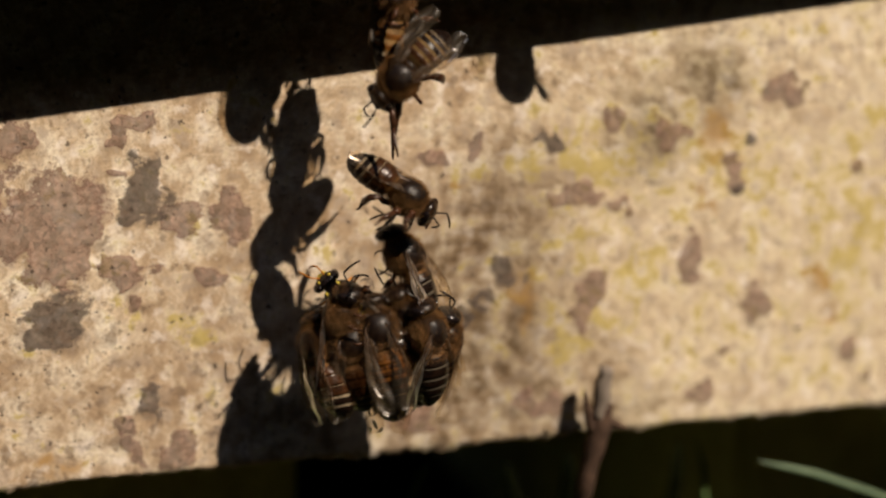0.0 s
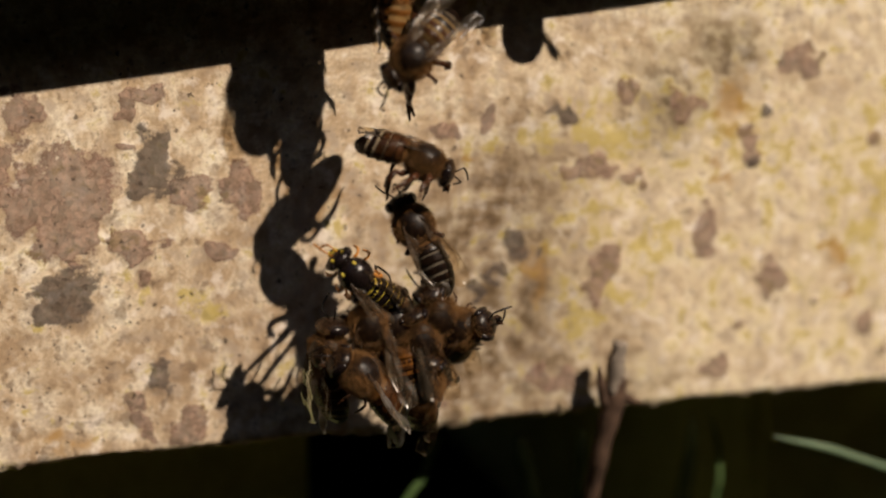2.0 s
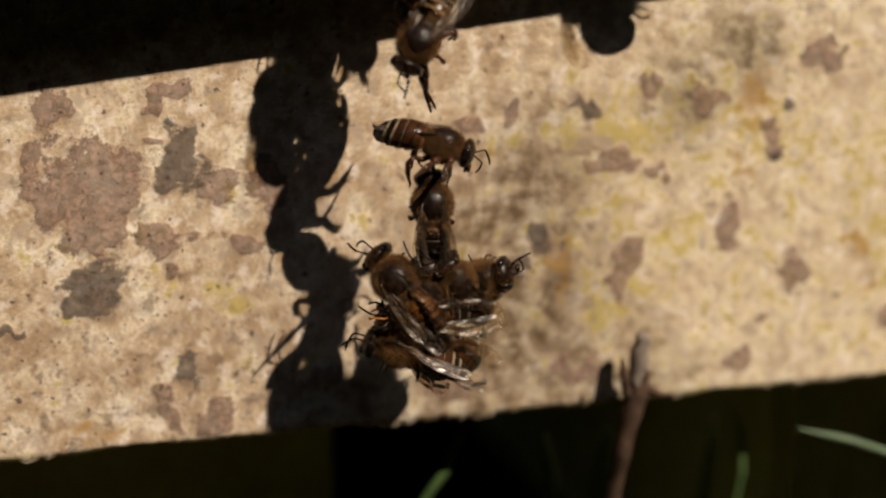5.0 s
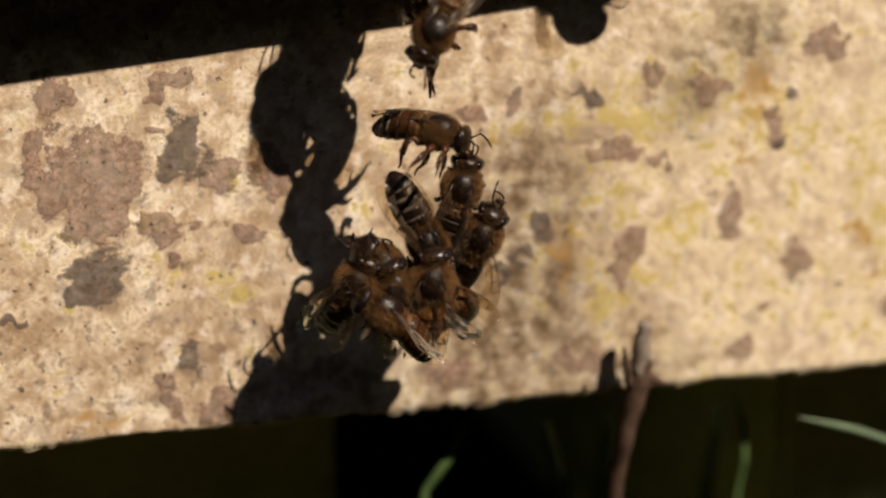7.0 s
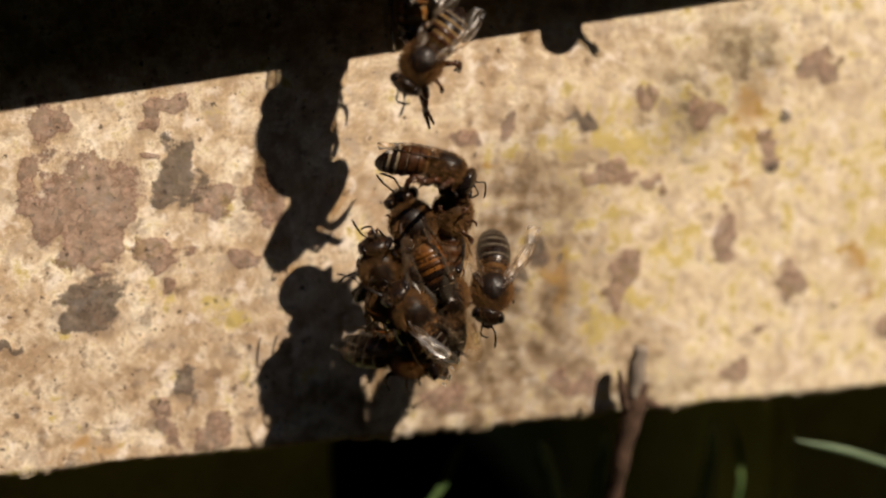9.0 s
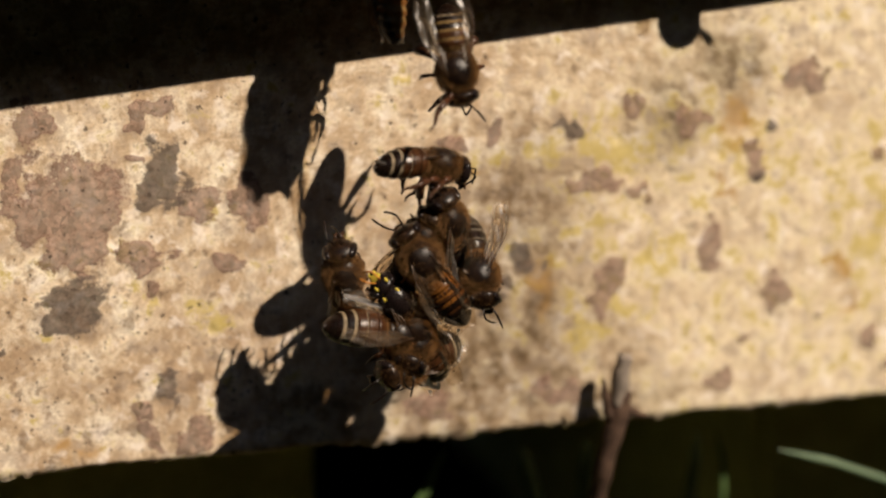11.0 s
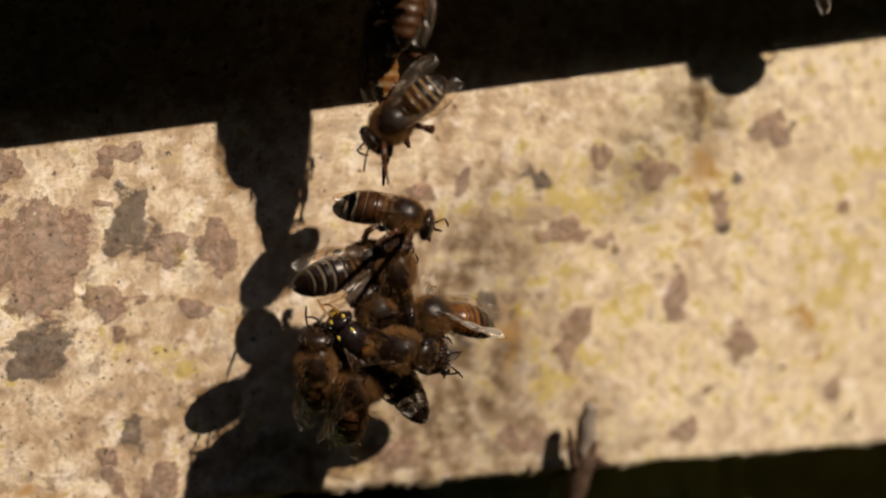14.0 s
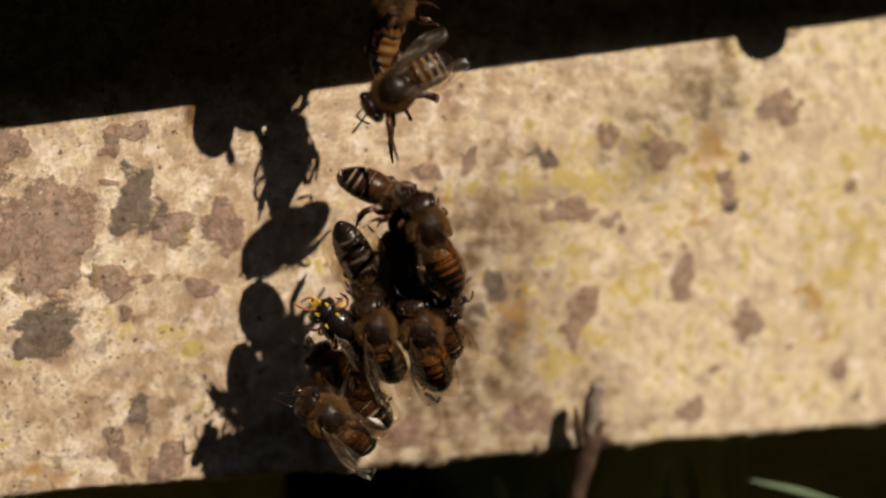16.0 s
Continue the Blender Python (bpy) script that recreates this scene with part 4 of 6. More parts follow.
    walk(passer, keys([
        (0, -6.50, -17.00, 56.00, -171.0, -68.0, -113.0), (13.5, -6.50, -17.00, 54.00, -171.0, -68.0, -113.0), (13.67, -6.23, -16.84, 49.78, -146.1, -68.8, -78.4),
        (13.83, -5.96, -16.69, 45.56, -123.8, -74.9, -41.9), (14, -5.69, -16.53, 41.34, -120.3, -84.0, 12.4), (14.17, -7.57, -17.29, 40.04, -36.3, -57.6, -110.4),
        (14.33, -9.45, -18.06, 38.75, -53.4, -27.7, -138.8), (14.5, -11.32, -18.83, 37.45, -80.5, -8.1, -170.7), (15, -12.00, -17.00, 50.00, -97.0, -13.0, -161.0),
        (16, -12.00, -17.00, 50.00, -97.0, -13.0, -161.0)]))
    walk(neck, keys([
        (0, -5.89, -13.09, 3.98, -22.7, -58.2, 140.9), (0.5, -3.27, -14.91, 5.72, 151.8, -86.4, -78.4), (1, -5.55, -15.49, 5.26, -156.7, -79.9, -128.0),
        (1.5, -5.00, -14.95, 4.91, -179.8, -79.4, -106.1), (2, -6.34, -14.05, 4.67, -65.1, -56.0, 143.2), (2.5, -8.50, -14.50, 4.87, -68.4, -50.2, 148.0),
        (2.75, -8.63, -14.58, 6.14, 57.6, -87.8, 11.5), (3, -8.77, -14.67, 7.40, 96.8, -47.2, -38.2), (3.5, -8.42, -15.15, 6.10, 151.5, -71.3, -80.6),
        (4, -7.73, -15.13, 6.36, 142.7, -73.4, -71.9), (4.5, -8.47, -15.51, 6.45, -67.3, -84.6, 143.3), (7, -5.76, -15.01, 7.02, 90.2, -76.2, -18.9),
        (7.5, -4.62, -15.37, 6.57, -173.6, -73.7, -110.7), (8, -6.98, -15.48, 6.19, -157.7, -79.2, -125.9), (8.5, -5.33, -15.34, 7.25, -176.0, -74.2, -108.5),
        (8.67, -5.42, -14.86, 6.99, -135.9, -72.9, -89.3), (8.83, -5.51, -14.37, 6.74, -94.8, -75.5, -71.1), (9, -5.61, -13.89, 6.49, -43.8, -80.8, -63.3),
        (9.83, -4.98, -14.46, 6.66, -76.4, -71.5, -87.5), (10.67, -4.36, -15.04, 6.83, -107.0, -66.5, -114.8), (11.5, -3.74, -15.61, 7.01, -137.5, -67.4, -142.5),
        (12, -3.03, -16.32, 7.19, -111.8, -56.5, -163.1), (12.5, -4.25, -15.98, 6.56, -148.5, -74.7, -135.4), (12.75, -4.03, -14.39, 7.73, 97.9, -42.1, -43.5),
        (13, -3.81, -12.80, 8.89, 71.5, 7.8, -50.1), (13.17, -3.37, -14.00, 8.69, 98.8, -37.8, -46.2), (13.33, -2.93, -15.20, 8.50, -178.7, -71.6, -108.2),
        (13.5, -2.49, -16.40, 8.30, -98.2, -37.0, -168.0), (14, -7.05, -15.79, 6.93, -179.3, -73.7, -107.5), (14.5, -6.03, -15.97, 6.78, -152.0, -71.9, -131.7),
        (15, -6.14, -16.10, 6.96, -130.7, -70.2, -150.8), (15.5, -8.16, -15.26, 6.23, 161.7, -74.4, -90.1), (16, -7.40, -15.11, 6.84, 153.1, -69.5, -83.3)]))
    walk(lefty, keys([
        (0, -16.86, -12.65, -6.36, -75.8, -70.8, 105.9), (0.17, -16.25, -12.98, -4.85, 50.1, -49.9, -4.5), (0.33, -15.64, -13.30, -3.34, 73.0, -0.3, -5.8),
        (0.5, -15.03, -13.63, -1.83, 104.8, 45.0, 17.1), (0.75, -16.76, -13.41, -2.21, 90.5, -5.2, -11.8), (1, -18.49, -13.20, -2.59, 105.5, -55.6, -43.7),
        (1.5, -18.01, -13.21, -2.28, 105.2, -56.4, -42.7), (2, -17.83, -13.82, -9.76, 90.6, -82.0, -63.9), (2.5, -15.08, -15.09, 1.01, 60.3, -79.9, 12.1),
        (3, -11.29, -13.39, -1.39, -104.1, -44.1, -161.6), (3.17, -13.49, -13.53, -1.85, -95.2, 1.2, -179.9), (3.33, -15.68, -13.66, -2.31, -101.3, 46.9, 162.7),
        (3.5, -17.87, -13.79, -2.77, 167.0, 73.5, 62.9), (3.75, -16.04, -14.19, -1.65, -89.4, 35.2, 173.9), (4, -14.21, -14.59, -0.53, -87.0, -24.9, -169.8),
        (4.5, -9.85, -14.06, -9.16, -101.3, -51.1, -169.4), (7, -13.21, -14.70, -0.83, -104.6, -43.9, -159.7), (7.5, -13.91, -14.46, 0.26, -25.3, -73.3, 101.2),
        (8, -15.61, -15.32, 0.47, -177.5, -87.9, -107.5), (8.5, -13.01, -13.80, 0.96, 175.7, -71.0, -101.3), (9, -13.58, -13.54, 0.69, -154.6, -68.5, -126.8),
        (11.5, -16.45, -14.39, 1.23, -165.9, -72.4, -118.5), (12, -13.90, -12.23, 4.85, -87.8, -71.8, 118.5), (12.5, -16.70, -13.08, 5.07, 101.1, -41.2, -46.3),
        (12.67, -14.62, -13.06, 6.17, 74.9, 1.5, -48.1), (12.83, -12.54, -13.05, 7.27, 39.3, 37.9, -72.5), (13, -10.46, -13.03, 8.37, -26.3, 43.1, -129.4),
        (13.25, -11.74, -13.77, 5.41, 39.8, 72.5, -56.0), (13.5, -13.02, -14.50, 2.45, 105.1, 42.8, 16.7), (13.75, -14.54, -14.68, -0.67, 96.3, -22.3, -9.7),
        (14, -16.05, -14.85, -3.79, 175.6, -73.8, -102.9), (14.25, -13.18, -14.24, 0.57, 85.0, -40.5, -1.8), (14.5, -10.30, -13.63, 4.93, 82.8, 11.0, 16.9),
        (14.75, -13.59, -14.27, -0.77, 64.4, -41.1, -8.6), (15, -16.87, -14.91, -6.46, -167.7, -81.1, -164.1), (15.5, -15.83, -14.76, -5.63, -115.9, -74.4, -166.7),
        (16, -12.79, -13.74, -7.62, -71.3, -43.2, 149.4)]))
    walk(amber, keys([
        (0, -10.15, -15.42, -4.43, -43.0, -68.0, 117.9), (0.17, -10.21, -14.98, -6.18, -69.5, -21.3, 161.1), (0.33, -10.27, -14.53, -7.92, -61.0, 27.5, -175.6),
        (0.5, -10.33, -14.08, -9.66, -5.1, 59.8, -111.2), (0.67, -11.62, -14.73, -10.29, 63.7, 29.7, -45.2), (0.83, -12.91, -15.39, -10.91, 83.1, -21.0, -30.7),
        (1, -14.19, -16.04, -11.53, 106.7, -73.6, -37.3), (1.5, -14.24, -15.88, -11.64, 144.0, -81.7, -71.3), (2, -9.10, -14.97, -6.90, -43.0, -66.8, 118.5),
        (2.5, -13.61, -17.66, -7.51, -101.3, -62.0, -175.3), (3, -13.98, -17.28, -3.94, -98.6, -72.9, 177.8), (3.5, -7.11, -17.14, -1.38, -103.3, -59.3, -172.0),
        (4, -6.87, -15.06, -0.59, -33.0, -31.3, 155.0), (4.5, -11.69, -15.43, -1.00, -73.2, -32.8, 155.7), (7, -9.59, -16.50, -3.56, 125.7, -80.2, -53.2),
        (7.5, -9.23, -16.37, 4.68, -81.2, -86.8, 157.0), (8, -11.65, -15.22, 4.47, -59.3, -62.2, 137.6), (8.5, -8.14, -16.96, 0.17, -106.4, -73.0, -173.6),
        (9, -9.63, -15.45, 5.75, -56.9, -64.8, 134.3), (11.5, -6.73, -17.13, 2.41, -95.7, -58.8, 178.9), (12, -10.10, -17.07, 7.24, -79.5, -70.1, 157.1),
        (12.5, -10.87, -16.07, 5.44, 87.1, -74.2, -16.9), (12.75, -7.81, -14.57, 3.69, -35.9, -45.4, 120.5), (13, -4.75, -13.08, 1.94, -32.7, 9.1, 139.5),
        (13.17, -4.94, -14.40, 0.92, 3.7, -23.8, 101.4), (13.33, -5.14, -15.72, -0.11, 55.8, -19.3, 48.0), (13.5, -5.34, -17.05, -1.13, 87.4, 17.8, 14.5),
        (14, -8.98, -16.86, 0.15, 76.5, 1.5, -40.5), (14.5, -1.74, -13.43, -3.74, 31.8, -3.1, -36.7), (14.67, -1.93, -14.69, -2.74, 51.1, -42.4, -18.3),
        (14.83, -2.13, -15.94, -1.74, 71.5, -84.9, -11.5), (15, -2.33, -17.20, -0.73, -103.8, -52.2, -169.9), (15.5, -3.10, -17.24, -2.55, -99.9, -46.7, -171.4),
        (16, -4.36, -16.49, -2.65, -131.1, -67.9, -149.7)]))
    walk(outer, keys([
        (0, -4.51, -15.87, -4.90, -56.6, -80.4, 176.9), (0.5, -3.70, -15.12, -6.69, 89.7, -69.6, -20.8), (1, -2.63, -14.86, -4.07, 92.9, -77.5, -22.1),
        (1.5, -3.17, -14.58, -5.17, 147.4, -77.9, -75.4), (1.75, -3.44, -14.13, -5.80, 99.1, -48.6, -41.6), (2, -3.72, -13.69, -6.43, 83.3, -16.8, -44.0),
        (2.25, -4.06, -15.44, -6.11, 110.9, -68.9, -46.9), (2.5, -4.40, -17.18, -5.79, -90.4, -55.2, 175.1), (3, -1.70, -14.10, -3.36, 22.7, -72.7, 50.9),
        (3.5, -2.86, -15.19, 0.22, -158.0, -75.5, -125.6), (4, -1.06, -15.22, -0.29, -153.2, -79.0, -130.6), (4.25, -2.45, -14.12, -1.26, 106.8, -57.3, -45.6),
        (4.5, -3.84, -13.02, -2.23, 87.8, -24.0, -44.3), (7, -3.79, -14.77, 1.28, 102.9, -63.4, -36.7), (7.25, -4.12, -13.12, 1.06, -49.0, -65.7, 114.5),
        (7.5, -4.45, -11.47, 0.84, -60.1, -16.9, 124.7), (8, -4.30, -15.89, 1.85, -120.5, -65.1, -156.2), (8.25, -3.78, -14.09, 2.56, -80.7, -34.3, 154.3),
        (8.5, -3.25, -12.29, 3.26, -75.7, 4.4, 135.5), (8.75, -1.65, -12.55, 2.12, -65.4, 40.1, 170.7), (9, -0.04, -12.81, 0.98, -13.6, 55.1, -118.4),
        (11.5, -0.57, -12.66, 3.81, 37.5, 37.6, -73.3), (11.75, -0.08, -13.02, 3.84, 61.2, -6.5, -19.9), (12, 0.41, -13.39, 3.86, 34.9, -50.8, 40.4),
        (12.5, 2.15, -15.66, 3.02, -147.3, -71.7, -135.8), (13, -5.20, -14.04, -6.53, 142.0, -73.7, -72.0), (13.5, -0.74, -15.38, 2.39, 144.5, -81.9, -72.7),
        (13.75, -2.32, -14.26, 1.78, 79.8, -21.6, -42.7), (14, -3.91, -13.14, 1.16, 39.3, 30.7, -76.4), (14.17, -2.47, -13.92, 0.86, 77.0, -9.0, -51.4),
        (14.33, -1.03, -14.70, 0.56, 111.4, -55.3, -54.6), (14.5, 0.40, -15.48, 0.26, -123.6, -63.7, -155.3), (14.75, -1.44, -14.29, 4.15, 74.2, -64.7, -35.5),
        (15, -3.28, -13.10, 8.04, 34.3, -21.0, -46.1), (15.25, -4.54, -13.86, 2.56, 66.8, -52.0, -32.5), (15.5, -5.81, -14.62, -2.93, 159.2, -78.9, -87.1),
        (16, -4.62, -13.06, -0.01, 90.9, -24.1, -48.8)]))
    walk(low, keys([
        (0, -13.30, -14.10, -5.99, -44.2, -78.1, 119.1), (0.5, -15.23, -15.70, -10.96, -101.3, -70.6, -179.5), (0.75, -9.15, -14.68, -10.73, 48.2, -57.3, 0.1),
        (1, -3.07, -13.65, -10.50, 31.7, -8.6, -24.0), (1.5, -4.33, -14.26, -11.03, 34.9, -26.0, -21.7), (1.67, -7.23, -14.97, -11.08, 39.2, -54.8, 22.4),
        (1.83, -10.13, -15.67, -11.14, -18.1, -68.8, 121.3), (2, -13.04, -16.37, -11.19, -44.7, -43.3, -169.0), (2.5, -6.79, -15.29, -9.27, -105.0, -54.3, -167.4),
        (3, -15.06, -13.48, -8.78, -104.5, -48.3, 146.1), (3.5, -12.70, -17.07, -6.28, -83.9, -40.0, 172.1), (4, -12.07, -17.07, -7.57, -89.2, -41.3, -180.0),
        (4.5, -10.08, -14.79, -9.19, -31.3, -15.0, 160.7), (7, -13.23, -17.00, -5.53, -39.5, -37.9, -175.3), (7.5, -7.62, -17.52, -5.75, -101.1, -52.2, -169.8),
        (8, -4.71, -15.68, -5.71, -107.1, -55.6, -165.0), (8.17, -8.04, -15.52, -4.52, -94.6, 1.8, -156.9), (8.33, -11.37, -15.35, -3.33, -61.3, 53.1, -124.9),
        (8.5, -14.71, -15.18, -2.14, 35.0, 45.6, -29.7), (8.67, -13.58, -15.07, -2.30, -28.4, 46.9, -115.7), (8.83, -12.45, -14.95, -2.45, -48.0, 7.7, -163.3),
        (9, -11.32, -14.83, -2.60, -33.6, -32.6, 155.4), (9.83, -11.72, -15.47, -2.90, 21.3, -35.8, 87.4), (10.67, -12.12, -16.11, -3.19, 49.5, 0.7, 42.9),
        (11.5, -12.53, -16.75, -3.48, 46.9, 45.6, 6.4), (11.75, -11.85, -15.96, -3.41, 61.4, -16.0, 2.2), (12, -11.16, -15.16, -3.34, 116.9, -68.6, -49.3),
        (12.5, -5.71, -16.32, -4.04, -126.4, -78.9, -157.6), (13, -13.02, -15.66, -4.51, -87.9, -18.3, -165.1), (13.25, -13.20, -15.87, -5.13, -110.5, -50.8, -161.4),
        (13.5, -13.39, -16.08, -5.74, 177.5, -73.0, -104.8), (13.75, -12.44, -15.50, -5.60, 81.6, -65.2, -37.9), (14, -11.49, -14.92, -5.45, 44.8, -41.9, -32.7),
        (14.25, -13.51, -13.95, -5.51, 54.1, -4.5, -46.8), (14.5, -15.52, -12.98, -5.57, 54.9, 33.8, -56.9), (14.75, -12.85, -14.55, -7.33, -10.9, 25.7, -130.4),
        (15, -10.19, -16.12, -9.09, -35.9, -25.6, -168.4), (15.5, -12.35, -16.49, -9.73, -95.3, -35.5, -169.6), (16, -14.14, -16.14, -11.77, -95.6, -41.9, -174.0)]))
    walk(front, keys([
        (0, -2.52, -13.22, -6.64, -152.4, -76.6, -43.3), (0.25, -4.56, -13.99, -6.07, -177.1, -80.1, -64.2), (0.5, -6.61, -14.76, -5.50, 154.9, -85.1, -81.7),
        (1, -6.52, -16.44, -7.34, -128.1, -65.7, -150.5), (1.5, -7.19, -16.46, -8.61, -128.2, -68.2, -151.3), (2, -4.14, -14.62, -6.06, -127.3, -65.4, -151.0),
        (2.5, -2.85, -10.95, -0.81, -45.4, -28.2, 111.8), (2.75, -4.54, -12.61, -0.78, -41.2, -68.5, 109.0), (3, -6.22, -14.26, -0.75, 128.4, -70.9, -59.5),
        (3.5, -9.83, -15.09, -4.60, -115.2, -71.1, -164.7), (4, -9.56, -12.36, -3.88, -56.3, -19.7, 119.8), (4.5, -3.64, -14.77, -2.32, -100.0, -46.3, -167.9),
        (7, -13.23, -15.25, -4.18, -160.8, -70.2, -121.5), (7.25, -12.73, -14.56, -4.78, -96.7, -14.5, 163.6), (7.5, -12.23, -13.87, -5.39, -103.9, 53.0, 136.8),
        (7.75, -10.53, -14.34, -4.27, -94.0, -15.8, 160.1), (8, -8.82, -14.81, -3.16, -160.3, -76.7, -123.1), (8.5, -13.90, -15.04, -4.27, -121.3, -61.8, -153.8),
        (8.67, -13.37, -14.11, -5.58, 83.0, -73.9, -21.9), (8.83, -12.83, -13.17, -6.88, 52.2, -33.3, -17.4), (9, -12.30, -12.23, -8.19, 29.5, 4.4, -33.4),
        (9.83, -10.35, -13.13, -7.93, -10.8, 33.4, -78.4), (10.67, -8.39, -14.02, -7.67, -62.5, 20.4, -134.4), (11.5, -6.44, -14.92, -7.42, -87.0, -20.6, -165.3),
        (12, -4.88, -15.87, -0.84, -129.6, -68.3, -150.8), (12.5, -0.91, -11.06, 5.14, -45.1, -34.2, 111.7), (13, -9.87, -16.59, -3.38, -100.5, -52.3, -174.6),
        (13.5, -0.29, -15.05, 1.79, -119.9, -58.9, -157.1), (14, -7.67, -15.07, 2.27, -109.0, -48.6, -162.5), (14.5, -1.94, -16.42, 1.70, -117.2, -61.2, -160.5),
        (15, -5.10, -14.09, 2.20, 122.1, -68.1, -54.9), (15.5, -4.71, -16.89, 3.37, -110.6, -56.7, -164.8), (16, -2.78, -15.51, 0.37, -119.9, -59.5, -156.7)]))
    walk(inner, keys([
        (0, -5.97, -13.80, -3.09, -100.6, -64.3, -178.4), (0.5, -7.87, -14.98, 4.64, -106.5, -63.4, -171.3), (0.67, -8.45, -14.77, 4.26, -97.8, -11.6, 169.6),
        (0.83, -9.04, -14.56, 3.87, -106.3, 39.9, 154.1), (1, -9.63, -14.35, 3.48, 164.8, 71.4, 60.7), (1.17, -9.80, -14.42, 3.40, 107.1, 25.3, -4.4),
        (1.33, -9.97, -14.48, 3.31, 105.1, -30.7, -21.2), (1.5, -10.14, -14.54, 3.22, 176.8, -77.1, -102.9), (2, -6.34, -15.07, -8.41, -126.8, -66.1, -151.9),
        (2.5, -5.06, -14.48, 2.56, -119.8, -67.6, -158.8), (3, -8.33, -15.38, 1.73, -117.9, -70.2, -161.7), (3.5, -10.77, -15.28, 5.94, -124.9, -62.2, -151.3),
        (4, -10.63, -14.77, 5.09, -134.5, -65.7, -143.9), (4.5, -7.17, -15.68, -5.84, -87.9, -36.1, -178.5), (5.33, -8.25, -15.60, -2.27, -86.8, 15.8, 179.8),
        (6.17, -9.33, -15.53, 1.29, -87.6, 67.7, 177.8), (7, -10.40, -15.45, 4.86, 96.2, 60.3, 0.6), (7.25, -6.43, -15.83, 4.76, -74.0, 54.1, -167.7),
        (7.5, -2.46, -16.20, 4.66, -79.0, -11.0, -169.8), (7.75, -6.37, -15.51, 5.81, -100.9, -50.9, -169.4), (8, -10.28, -14.81, 6.95, 157.4, -75.8, -84.4),
        (8.5, -10.18, -15.84, 6.66, -173.0, -71.1, -111.0), (9, -9.60, -16.44, -3.28, -104.4, -46.8, -163.3), (10.25, -8.07, -14.73, -3.89, -65.5, 10.0, -158.3),
        (11.5, -6.53, -13.02, -4.50, 1.5, 42.9, -104.7), (11.75, -6.02, -12.52, -4.84, -29.6, 27.6, -176.2), (12, -5.51, -12.02, -5.19, -28.2, -1.9, 131.0),
        (12.25, -4.16, -13.62, -4.25, -50.4, -48.2, 138.2), (12.5, -2.80, -15.22, -3.32, -154.7, -69.4, -128.5), (13, -7.40, -15.70, -3.84, 126.9, -72.5, -57.9),
        (13.5, -4.87, -16.22, -6.91, -155.3, -75.1, -129.6), (14, -5.85, -11.45, -4.45, -41.4, -30.9, 105.7), (14.5, -6.83, -15.44, -3.88, 128.1, -80.4, -56.9),
        (15, -8.45, -15.65, -3.66, -174.1, -84.0, -112.4), (15.5, -10.64, -14.96, -1.34, -36.8, -70.9, 111.1), (16, -9.83, -17.05, -2.02, -113.9, -71.2, -167.7)]))
    walk(wasp, keys([
        (0, -12.88, -13.57, 0.10, -73.3, -40.5, 153.1), (0.5, -11.95, -16.23, -1.41, -89.2, -37.0, -179.1), (1, -10.07, -16.49, -1.13, -85.4, -21.4, -171.3),
        (1.5, -10.31, -16.48, -0.42, -86.2, -22.0, -169.9), (2, -13.33, -15.76, 0.41, -93.9, -44.5, -175.8), (2.5, -9.84, -14.89, -4.04, -94.4, -68.6, 174.8),
        (3, -9.95, -14.97, -7.81, -102.7, -54.9, -170.4), (3.5, -13.09, -16.20, -1.41, -90.5, -37.2, -175.5), (4, -11.67, -14.93, -1.52, -90.6, -47.6, 178.7),
        (4.5, -8.46, -14.38, -6.53, -88.4, -29.0, -171.4), (7, -10.42, -14.44, -4.79, -97.5, -43.5, -168.6), (7.5, -8.35, -14.52, -5.27, -93.7, -44.2, -174.2),
        (8, -10.31, -14.46, 0.24, -91.7, -53.4, 178.1), (8.5, -7.70, -14.47, -3.87, -102.2, -50.8, -167.7), (9, -9.58, -14.91, -6.10, -102.2, -47.4, -166.4),
        (11.5, -9.69, -15.75, -0.97, -107.6, -52.6, -164.5), (11.75, -10.39, -14.65, -0.97, 175.7, -73.7, -102.0), (12, -11.10, -13.54, -0.96, 106.1, -50.3, -46.8),
        (12.5, -11.17, -14.89, -0.39, -88.7, -60.3, 168.9), (13, -6.56, -15.15, 1.41, -127.9, -64.4, -151.6), (13.5, -9.85, -15.27, -0.22, -95.1, -34.1, -170.2),
        (14, -11.20, -15.72, -0.49, -111.3, -52.8, -162.6), (14.5, -12.23, -16.57, -0.76, -110.1, -71.6, -171.8), (15, -14.65, -17.15, -0.76, -90.7, -57.2, 172.4),
        (15.5, -15.17, -16.64, -0.20, -100.6, -61.0, -177.7), (16, -13.16, -16.16, -0.75, -101.3, -42.4, -166.6)]))
